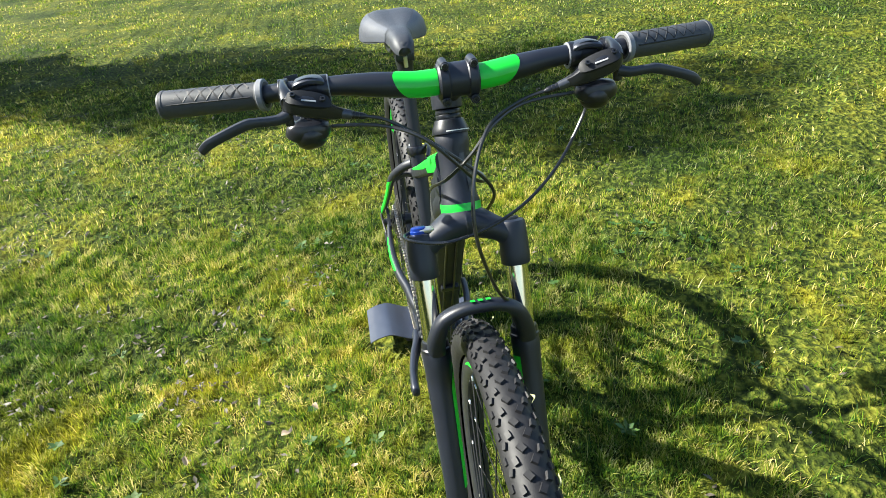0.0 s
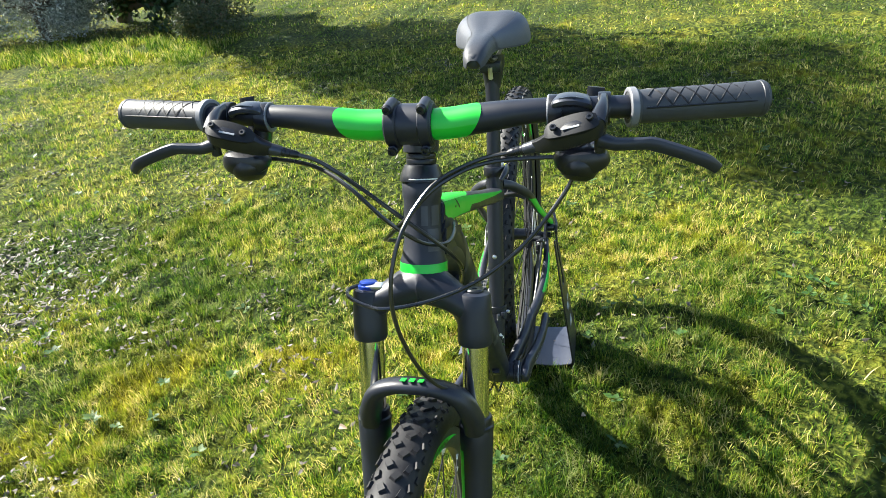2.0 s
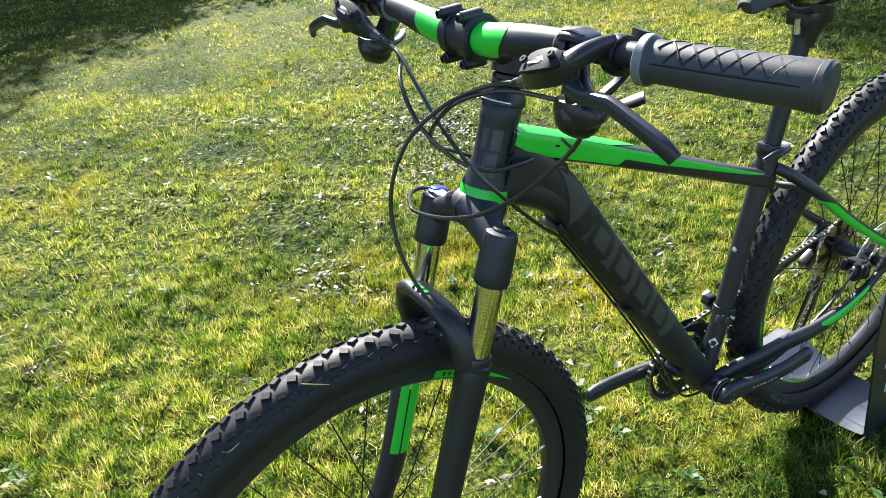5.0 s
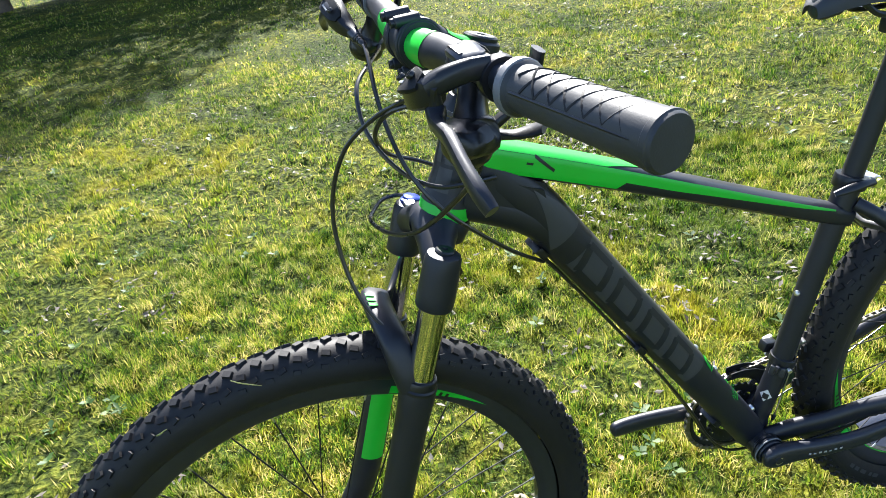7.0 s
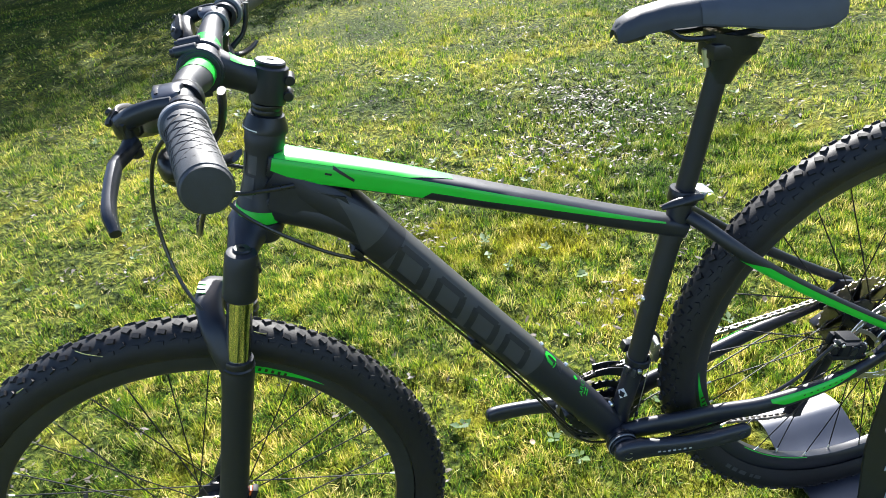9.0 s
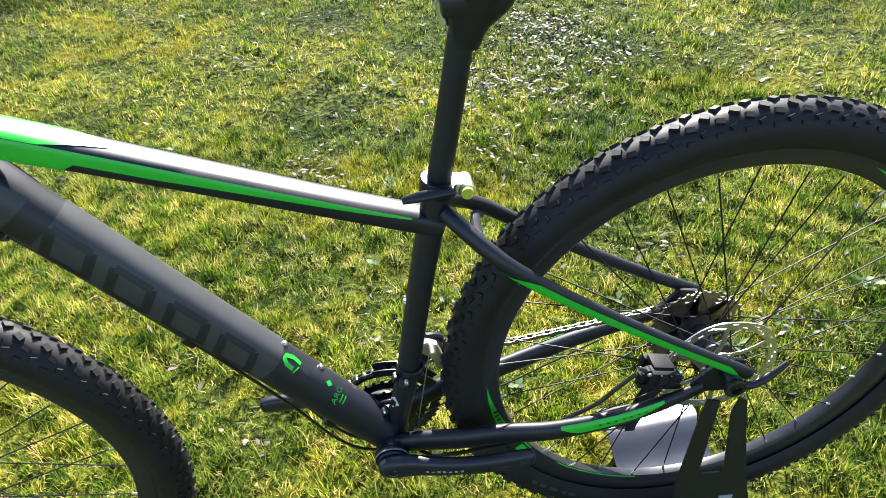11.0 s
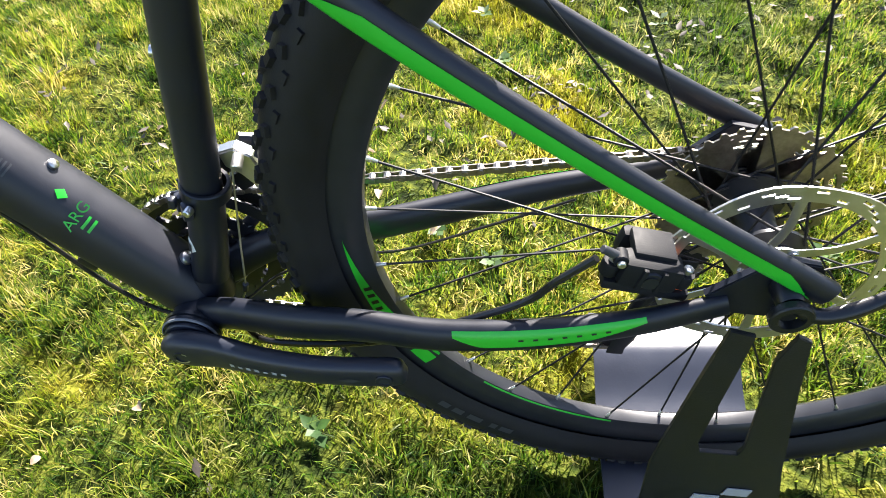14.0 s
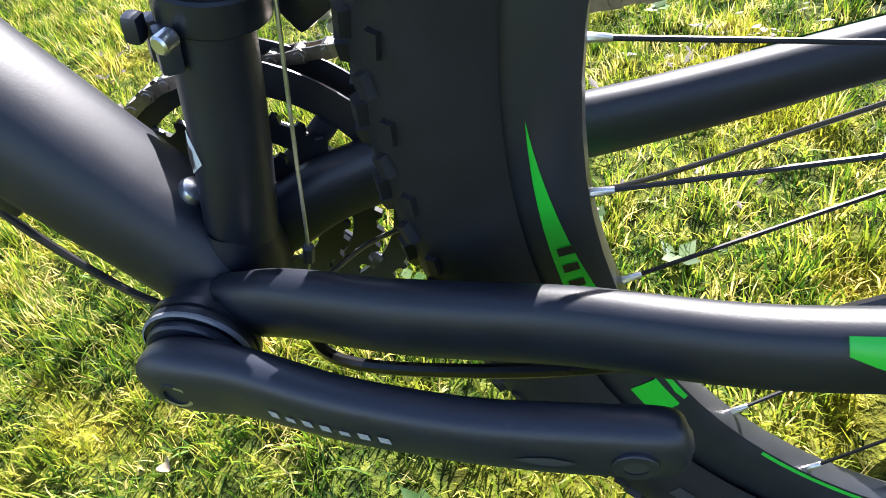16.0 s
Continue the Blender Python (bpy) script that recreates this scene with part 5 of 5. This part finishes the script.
# the calipers are small castings
for ob in [o for o in bike.children if o.name.startswith("brake_caliper")]:
    c = sum((V(v) for v in ob.bound_box), V((0, 0, 0))) / 8
    for o in (ob, *ob.children):
        o.data.transform(Matrix.Translation(c) @ Matrix.Scale(.86, 4) @ Matrix.Translation(-c))
# quick release at the rear
QR = RA + V((.006, 0, .026))
part("axle_nut", rod(QR + V((0, .074, 0)), QR + V((0, .092, 0)), .0105, .0090, 18), M_PLASTIC, bike)
part("release_lever", tube([QR + V((0, .090, 0)), QR + V((-.018, .096, -.006)), QR + V((-.045, .092, -.002)), QR + V((-.074, .084, .010))], [(.006, .005), (.0055, .0045), (.0055, .0035), (.004, .003)], 10, 4, None)[0], M_PLASTIC, bike)
part("axle_nut", rod(RA + V((0, -.090, 0)), RA + V((0, -.074, 0)), .0090, .0105, 18), M_PLASTIC, bike)


# ---- the stand under the rear wheel ----
stand = thing("bike_stand", "black folded steel display stand gripping the rear axle", "bike stand")


def upright(sg):
    out = [(.030, .392), (.012, .386), (.016, .360), (.031, .262), (.028, .250), (-.002, .246), (-.006, .256), (-.006, .360), (-.016, .386), (-.026, .380), (-.030, .330), (-.042, .225), (-.055, .150), (-.078, .020), (.080, .020), (.070, .130), (.066, .230), (.060, .262), (.040, .350)]
    bm = prism(out, 0, .004, .0006)
    for v in bm.verts:
        v.co.y = sg * (.092 + v.co.y + (.392 - v.co.z) * .14)
    ob = part("side_plate", bm, M_STAND, stand)
    part("axle_hook", lathe((QR.x, sg * .093, QR.z - .006), (0, sg, 0), [(.009, 0), (.0135, 0), (.0145, .001), (.0145, .006), (.0135, .007), (.009, .007)], 20, True, 0, 360), M_STAND, ob)
    for x, z, w, h in ((-.010, .192, .022, .013), (.016, .181, .023, .015), (-.004, .163, .026, .016), (.003, .122, .036, .024)):
        bm = prism([(x - w / 2, z - h / 2), (x + w / 2, z - h / 2 + .003), (x + w / 2 - .004, z + h / 2), (x - w / 2 - .003, z + h / 2 - .003)], 0, .0008)
        for v in bm.verts:
            v.co.y = sg * (.0968 + v.co.y + (.392 - v.co.z) * .14)
        part("printed_block", bm, M_PRINT, ob, "pale grey printed block")
    return ob


upright(1)
# one bent sheet runs under the tyre, with a ridge beyond it
sheet = spline([(-.180, .029), (-.155, .040), (-.122, .046), (-.098, .040), (-.055, .020), (0, .012), (.06, .010), (.105, .012), (.140, .020)], 6)
bm = bmesh.new()
prev = None
for y, z in sheet:
    row = []
    for j in range(9):
        u = -1 + 2 * j / 8
        bow = .012 * (1 - u * u) * max(0.0, min(1.0, (-y - .05) / .1))
        row.append(bm.verts.new((-.008 + .088 * u, y, z + .010 - bow * .25)))
    if prev:
        for j in range(8):
            bm.faces.new((prev[j], prev[j + 1], row[j + 1], row[j]))
    prev = row
top = list(bm.faces)
for v in bmesh.ops.extrude_face_region(bm, geom=top)["geom"]:
    if isinstance(v, bmesh.types.BMVert):
        v.co.z -= .003
part("base_sheet", bm, M_SLATE, stand, "blue-grey bent sheet steel base")
part("base_rib", box((-.004, .142, .016), (.156, .008, .024), None, .002), M_STAND, stand)

# ---- the lawn ----
def lift_at(x, y):
    """Height of the soil: shallow humps, level under the bicycle."""
    h = .012 * np.sin(x * 2.3 + 1.1) * np.sin(y * 1.9 + .4) + .008 * np.sin(x * 5.1 + y * 3.7) + .006 * np.sin(y * 7.3 - x * 4.1)
    far = .10 * np.sin(x * .21 + .5) * np.sin(y * .17 + 1.3)
    d = np.hypot(x - .5, y)
    dip = -.016 * np.exp(-((x / .16) ** 2 + ((y + .12) / .16) ** 2))
    turf = .011 * (np.sin(x * 37 + 2.1 * np.sin(y * 9.7)) * np.sin(y * 33 + 1.9 * np.sin(x * 11.3)) + .7 * np.sin(x * 61 + y * 23 + 1.3 * np.sin(y * 17)) * np.sin(y * 55 - x * 19))
    turf = turf * np.clip((d + .2) / .6, .4, 1) * np.clip(1 - (d - 7) / 4, 0, 1)
    return dip + turf + h * np.clip(d / .8, .25, 1) + far * np.clip((d - 3) / 8, 0, 1)


axis_x = np.concatenate([-np.geomspace(600, 4.2, 40), np.arange(-4, 4.01, .026), np.geomspace(4.2, 600, 40)])
gx, gy = np.meshgrid(axis_x, axis_x, indexing="ij")
gz = lift_at(gx, gy) * np.clip(40 / np.maximum(np.hypot(gx, gy), 1e-3), 0, 1) - .004
nv = len(axis_x)
me = bpy.data.meshes.new("ground")
idx = np.arange(nv * nv).reshape(nv, nv)
me.from_pydata(np.stack([gx.ravel(), gy.ravel(), gz.ravel()], 1).tolist(), [], np.stack([idx[:-1, :-1].ravel(), idx[1:, :-1].ravel(), idx[1:, 1:].ravel(), idx[:-1, 1:].ravel()], 1).tolist())
me.polygons.foreach_set("use_smooth", np.ones(len(me.polygons), bool))
me.materials.append(M_GROUND)
tagged(new("ground", me), "mossy uneven lawn soil under short grass", "lawn", kind="structure")

rng = np.random.default_rng(5)


def clump(x, y, f, s):
    """A smooth 0..1 field for tufts and thin spots."""
    v = np.sin(x * f + s) * np.sin(y * f * 1.13 + s * 2.1) + np.sin((x + y) * f * .73 + s * 3.3) * np.sin((x - y) * f * .81 + s) + .6 * np.sin(x * f * 2.3 + y * f * 1.7 + s * 5)
    return np.clip(.5 + v / 3.0, 0, 1)


def strew(x0, x1, y0, y1, count, skip=None):
    x, y = rng.uniform(x0, x1, count), rng.uniform(y0, y1, count)
    keep = rng.random(count) < (.36 + .64 * clump(x, y, 9, 1.7) * (.5 + .5 * clump(x, y, 31, .4))) * np.clip(3.2 * clump(x, y, 4.3, 6.1) - .30, .32, 1)
    if skip:
        keep &= ~((x > skip[0]) & (x < skip[1]) & (y > skip[2]) & (y < skip[3]))
    return x[keep], y[keep]


def blades(x, y, height, width):
    m = len(x)
    h = height * rng.uniform(.45, 1.15, m) * (.65 + .6 * clump(x, y, 13, 2.2))
    w = width * rng.uniform(.6, 1.3, m)
    a = rng.uniform(0, 2 * np.pi, m)
    lean = np.abs(rng.normal(.85, .42, m)) * h
    b = rng.uniform(0, 2 * np.pi, m)
    z = lift_at(x, y) - .006
    px, py = np.cos(a) * w / 2, np.sin(a) * w / 2
    lx, ly = np.cos(b) * lean, np.sin(b) * lean
    up = np.sqrt(np.maximum(h * h - lean * lean * .6, (h * .3) ** 2))
    v = np.empty((m, 5, 3))
    v[:, 0] = np.stack([x - px, y - py, z], 1)
    v[:, 1] = np.stack([x + px, y + py, z], 1)
    v[:, 2] = np.stack([x + lx * .35 + px * .8, y + ly * .35 + py * .8, z + up * .62], 1)
    v[:, 3] = np.stack([x + lx * .35 - px * .8, y + ly * .35 - py * .8, z + up * .62], 1)
    v[:, 4] = np.stack([x + lx, y + ly, z + up], 1)
    return v


def soup(name, verts, quads, tris, material, label, category):
    """One mesh from many alike little pieces: verts (pieces, corners, 3)."""
    m, k, _ = verts.shape
    me = bpy.data.meshes.new(name)
    me.vertices.add(m * k)
    me.vertices.foreach_set("co", verts.astype(np.float32).ravel())
    per = [*quads, *tris]
    loops = np.concatenate([np.array(p) for p in per])
    nl = len(loops)
    me.loops.add(m * nl)
    me.loops.foreach_set("vertex_index", (np.arange(m)[:, None] * k + loops[None]).astype(np.int32).ravel())
    lens = np.array([len(p) for p in per])
    starts = np.concatenate([[0], np.cumsum(lens)[:-1]])
    me.polygons.add(m * len(per))
    me.polygons.foreach_set("loop_start", (np.arange(m)[:, None] * nl + starts[None]).astype(np.int32).ravel())
    me.polygons.foreach_set("use_smooth", np.ones(m * len(per), bool))
    me.update(calc_edges=True)
    me.validate()
    me.materials.append(material)
    return tagged(new(name, me), label, category, kind="stuff")


def tufts(zone, skip, count, each, spread, height, width):
    """Blades that grow out of common roots and bend apart."""
    x, y = strew(*zone, count, skip)
    big = .6 + .8 * rng.random(len(x))
    k = rng.poisson(each * big)
    tx, ty, tb = np.repeat(x, k), np.repeat(y, k), np.repeat(big, k)
    m = len(tx)
    a = rng.uniform(0, 2 * np.pi, m)
    r = np.abs(rng.normal(0, spread, m)) * tb
    bx, by = tx + np.cos(a) * r, ty + np.sin(a) * r
    h = height * tb * rng.uniform(.5, 1.15, m)
    w = width * rng.uniform(.6, 1.3, m)
    out = np.clip(r / spread, 0, 1.6) * .38 + np.abs(rng.normal(.12, .16, m))
    b = a + rng.normal(0, .5, m)
    f = rng.uniform(0, 2 * np.pi, m)
    z = lift_at(bx, by) - .006
    px, py = np.cos(f) * w / 2, np.sin(f) * w / 2
    lx, ly = np.cos(b) * out * h, np.sin(b) * out * h
    up = h * np.sqrt(np.clip(1 - out * out * .55, .12, 1))
    v = np.empty((m, 5, 3))
    v[:, 0] = np.stack([bx - px, by - py, z], 1)
    v[:, 1] = np.stack([bx + px, by + py, z], 1)
    v[:, 2] = np.stack([bx + lx * .38 + px * .8, by + ly * .38 + py * .8, z + up * .62], 1)
    v[:, 3] = np.stack([bx + lx * .38 - px * .8, by + ly * .38 - py * .8, z + up * .62], 1)
    v[:, 4] = np.stack([bx + lx, by + ly, z + up], 1)
    return v


NEAR, MIDDLE, FAR = (-.9, 1.7, -1.7, .7), (-3.6, 3.0, -4.6, 2.0), (-13, 8, -15, 5)
sets = [tufts(NEAR, None, 9500, 18, .022, .034, .0021), tufts(MIDDLE, NEAR, 26000, 10, .028, .033, .0031), tufts(FAR, MIDDLE, 34000, 6, .07, .030, .0085)]
for zone, skip, count, hh, ww in ((NEAR, None, 300000, .025, .0022), (MIDDLE, NEAR, 255000, .025, .0032), (FAR, MIDDLE, 230000, .028, .0105)):
    x, y = strew(*zone, count, skip)
    sets.append(blades(x, y, hh, ww))
# longer grass along the foot of the shrubs
sets.append(tufts((-4.35, -3.55, -5.6, -3.1), None, 900, 16, .05, .085, .0060))
# no grass through the stand's base sheet
g = np.concatenate(sets)
bx, by = g[:, 0, 0], g[:, 0, 1]
g = g[~((bx > -.098) & (bx < .084) & (by > -.20) & (by < .15))]
soup("grass", g, [(0, 1, 2, 3)], [(3, 2, 4)], M_GRASS, "short uneven lawn grass with yellow mossy patches", "grass")

# broad-leaved weeds low in the grass
x, y = strew(-2.5, 2.2, -3.2, 1.2, 800)
pick = clump(x, y, 6.1, 4.2) > .55
x, y = x[pick], y[pick]
allw = []
for px, py in zip(x, y):
    nl = rng.integers(4, 8)
    a0 = rng.uniform(0, 6.28)
    for k2 in range(nl):
        a = a0 + 6.283 * k2 / nl + rng.normal(0, .2)
        L, W = rng.uniform(.014, .034), rng.uniform(.005, .010)
        d, e = np.array([math.cos(a), math.sin(a)]), np.array([-math.sin(a), math.cos(a)])
        z0 = float(lift_at(px, py)) + rng.uniform(.008, .022)
        rise = rng.uniform(.2, .7)
        pts = [(0, 0, 0), (L * .5, W, .5), (L, 0, .7), (L * .5, -W, .5), (L * .5, 0, .38)]
        allw.append([[px + d[0] * u + e[0] * v, py + d[1] * u + e[1] * v, z0 + L * rise * q] for u, v, q in pts])
soup("weeds", np.array(allw), [], [(0, 4, 1), (1, 4, 2), (0, 3, 4), (4, 3, 2)], M_WEED, "low broad-leaved weeds in the lawn", "weeds")

# cut grass blades stuck to the front tyre
for x0, z0, x1, z1, lift in ((1.170, .7315, 1.141, .7165, .004), (.956, .696, .940, .690, .003), (1.262, .690, 1.248, .699, .003)):
    a, b = V((x0, .0215, z0)), V((x1, .0265, z1))
    bm, _ = tube([a, a.lerp(b, .4) + V((0, lift, lift * .5)), b], [(.0004, .0012), (.0005, .0016), (.0003, .0006)], 6, 4, ref=(0, .6, 1), square=3)
    clip = part("grass_clipping", bm, M_CLIP, None)
    tagged(clip, "pale dried grass blade stuck to the front tyre", "grass blade", "grass blades on the tyre")

# small dead leaves gathered in the bare spots
x, y = rng.uniform(-3.4, 2.6, 60000), rng.uniform(-4.6, 1.4, 60000)
pick = rng.random(60000) < .55 * np.clip(1.5 - 3.2 * clump(x, y, 4.3, 6.1), .006, 1) * np.clip(3 * clump(x, y, 19, 2.9) - 1.25, .01, 1) * np.clip(.35 - y * .6, .25, 1)
beds = np.array([(-.04, -1.72, .32), (-.35, -2.2, .36), (.67, -1.31, .16), (-.42, -1.85, .30), (.11, -.70, .12), (.04, -1.21, .14), (-.44, -.34, .14)])
home = beds[np.concatenate([rng.integers(0, 2, 500), rng.integers(0, 4, 600), rng.integers(0, 7, 400)])]
x, y = np.concatenate([x[pick], home[:, 0] + rng.normal(0, .5, 1500) * home[:, 2]]), np.concatenate([y[pick], home[:, 1] + rng.normal(0, .5, 1500) * home[:, 2]])
m = len(x)
a, s = rng.uniform(0, 6.283, m), rng.uniform(.005, .015, m)
ux, uy = np.cos(a) * s, np.sin(a) * s
z = lift_at(x, y) + rng.uniform(.002, .022, m)
tilt1, tilt2 = rng.normal(0, .35, m) * s, rng.normal(0, .35, m) * s
lit = np.stack([np.stack([x - ux, y - uy, z - tilt1], 1), np.stack([x + uy * .45, y - ux * .45, z + tilt2], 1), np.stack([x + ux, y + uy, z + tilt1], 1), np.stack([x - uy * .45, y + ux * .45, z + tilt2 * .4], 1)], 1)
soup("leaf_litter", lit, [], [(0, 1, 2), (0, 2, 3)], M_LITTER, "small grey-brown dead leaves between the grass", "leaf litter")

# fallen leaves
def dry_leaf_mesh(seed):
    r = random.Random(seed)
    bm = bmesh.new()
    L, W = .030, .011
    rows = []
    for j in range(6):
        u = j / 5
        w = W * math.sin(math.pi * (.06 + .90 * u)) * r.uniform(.85, 1.15)
        curl = .006 * math.sin(u * 3 + seed)
        rows.append([bm.verts.new(((u - .5) * L, v * w, curl + abs(v) * w * (.5 + .3 * math.sin(seed)))) for v in (-1, -.5, 0, .5, 1)])
    for a, b in zip(rows, rows[1:]):
        for j in range(4):
            bm.faces.new((a[j], a[j + 1], b[j + 1], b[j]))
    me = bpy.data.meshes.new("dry_leaf")
    for f in bm.faces:
        f.smooth = True
    bm.to_mesh(me)
    bm.free()
    me.materials.append(M_DRY)
    return me


leaf_kinds = [dry_leaf_mesh(s) for s in range(4)]
r = random.Random(11)
spots = [(.672, -.04, .7), (.30, -.35, .7), (.70, -1.08, .8), (.20, -1.75, .9), (.78, -.26, .6)]
spots += [(r.uniform(-.6, 1.6), r.uniform(-1.6, .5), r.uniform(.4, .8)) for _ in range(24)]
spots += [(r.uniform(-3, 2.5), r.uniform(-4, 1.2), r.uniform(.6, 1.0)) for _ in range(14)]
for k2, (x, y, s) in enumerate(spots):
    if -.12 < x < .1 and -.24 < y < .18:
        continue
    ob = new("dry_leaf", leaf_kinds[k2 % 4])
    ob.matrix_world = pose(x, y, float(lift_at(x, y)) + .030, r.uniform(-30, 30), r.uniform(-30, 30), r.uniform(0, 360)) @ Matrix.Scale(s, 4)
    tagged(ob, "curled pale brown fallen leaf lying on the grass", "leaf", "fallen leaves on the lawn")

# ---- shrubs in the distance, and foliage walls added for their shade ----
def foliage(blobs, count, size, seed, flat=.6):
    """Small folded leaves strewn through lumps (x, y, z, rx, ry, rz), denser at their skins, with gaps."""
    q = np.random.default_rng(seed)
    b = np.array(blobs)
    vol = b[:, 3] * b[:, 4] * b[:, 5]
    which = q.choice(len(b), count, p=vol / vol.sum())
    d = q.normal(size=(count, 3))
    d /= np.linalg.norm(d, axis=1)[:, None]
    rad = q.random(count) ** .4
    p = b[which, :3] + d * rad[:, None] * b[which, 3:]
    keep = (np.sin(p[:, 0] * 9 + p[:, 2] * 7) + np.sin(p[:, 1] * 8 - p[:, 2] * 6) + q.normal(0, .6, count) > -.9) & (p[:, 2] > .02)
    p = p[keep]
    m = len(p)
    u = q.normal(size=(m, 3))
    u /= np.linalg.norm(u, axis=1)[:, None]
    w = np.cross(u, q.normal(size=(m, 3)))
    w /= np.linalg.norm(w, axis=1)[:, None]
    s = size * q.uniform(.6, 1.4, m)[:, None]
    n = np.cross(u, w)
    v = np.stack([p, p + u * s * .5 + w * s * .22 + n * s * .08, p + u * s, p + u * s * .5 - w * s * .22 + n * s * .08], 1)
    return v


def bush(name, label, category, blobs, count, size, material, seed, trunk):
    t = thing(name, label, category, (trunk[0], trunk[1], 0))
    o = V((trunk[0], trunk[1], 0))
    v = foliage(blobs, count, size, seed) - np.array([trunk[0], trunk[1], 0])
    me_ob = soup("crown", v, [], [(0, 1, 2), (0, 2, 3)], material, label, "")
    del me_ob["kind"], me_ob["label"]
    me_ob.parent = t
    rr = random.Random(seed)
    top = max(b[2] + b[5] * .7 for b in blobs)
    bm, _ = tube([(0, 0, -.05), (.05, .03, top * .3), (-.04, .05, top * .6), (.02, 0, top * .9)], [trunk[2], trunk[2] * .8, trunk[2] * .5, trunk[2] * .2], 10, 5, None)
    part("trunk", bm, M_BARK, t)
    for b in blobs:
        e = V(b[:3]) - o
        s0 = V((0, 0, max(.1, e.z * .45)))
        bm, _ = tube([s0, s0.lerp(e, .5) + V((rr.uniform(-.1, .1), rr.uniform(-.1, .1), .05)), e], [trunk[2] * .5, trunk[2] * .3, trunk[2] * .12], 7, 4, None)
        part("limb", bm, M_BARK, t)
    return t


r = random.Random(3)
tall = []
for k2 in range(34):
    h = 1.1 + 4.9 * k2 / 33
    u = -3.65 + .20 * h + (.25 if h > 5.3 else 0)
    w = float(np.interp(h, [1.1, 2.2, 3.0, 5.0, 6.0], [.42, .62, 1.02, 1.02, .75]))
    a = r.uniform(0, 6.28)
    s = -6.25
    tall.append((.953 * u + .302 * s + math.cos(a) * w * .55, -.302 * u + .953 * s + math.sin(a) * w * .55, h, w * .62, w * .62, .45))
tall += [(-5.25 + r.uniform(-.3, .3), -4.60 + r.uniform(-.6, .65), r.uniform(.15, .95), .36, .36, .32) for _ in range(24)]
bush("tall_shrub", "tall dense dark green evergreen shrub at the lawn's edge", "shrub", tall, 70000, .08, M_DARKLEAF, 21, (-5.6, -5.2, .09))
silver = [(-4.75 + r.uniform(-.5, .35), -5.55 + r.uniform(-.95, .62), r.uniform(.2, 1.0), .36, .36, .34) for _ in range(20)]
bush("silver_shrub", "rounded silver-leaved shrub beside the lawn", "shrub", silver, 44000, .034, M_SILVER, 22, (-4.8, -5.6, .05))
low = [(-4.45 + r.uniform(-.2, .2), -3.42 + r.uniform(-.2, .2), r.uniform(.08, .24), .19, .19, .15) for _ in range(9)]
bush("low_shrub", "low dark green mounded shrub beside the lawn", "shrub", low, 9000, .032, M_LOWLEAF, 23, (-4.45, -3.45, .02))
# leafless twiggy shrub
tw = thing("twiggy_shrub", "bare brown twiggy shrub beside the lawn", "shrub", (-5.5, -4.0, 0))
for k2 in range(110):
    bm = bmesh.new()
    a, e = r.uniform(0, 6.28), r.uniform(.05, .75)
    L = r.uniform(.5, 1.25)
    d = V((math.cos(a) * math.sin(e), math.sin(a) * math.sin(e), math.cos(e)))
    p0 = V((r.uniform(-.12, .12), r.uniform(-.12, .12), 0))
    add_tube(bm, tube_rings([p0, p0 + d * L * .5 + V((r.uniform(-.05, .05), r.uniform(-.05, .05), .05)), p0 + d * L], [(.006, .006), (.004, .004), (.0015, .0015)], 3, None), 5, 2.0, False)
    part("twig", bm, M_TWIG, tw)


# assumed hedge line, added to throw shade across the far lawn
hedge = []
for k2 in range(60):
    x = -7.5 + 24 * k2 / 59
    for h in (.6, 1.7, 2.8, 3.7):
        hedge.append((x + r.uniform(-.3, .3), -12.0 - .05 * x + r.uniform(-.3, .3), h + r.uniform(-.2, .2), .62, .75, .72))
bush("hedge", "tall dark green hedge added to shade the far lawn", "hedge", hedge, 110000, .11, M_DARKLEAF, 31, (4.5, -12.2, .12))
# unseen foliage wall, its heights set to shape the far lawn's shade edge
screen_lumps = []
for k2 in range(34):
    x = -1.9 + 11.5 * k2 / 33
    tall_h = float(np.interp(x, [-1.9, -.6, 9.6], [5.0, 7.9, 8.4]))
    h = .9
    while h < tall_h:
        screen_lumps.append((x + r.uniform(-.25, .25), -13.1 + r.uniform(-.3, .3), h, .55, .7, .62))
        h += .95
bush("evergreen_screen", "unseen tall dark foliage screen added to shade the far lawn", "hedge", screen_lumps, 90000, .13, M_DARKLEAF, 41, (3.5, -13.2, .14))
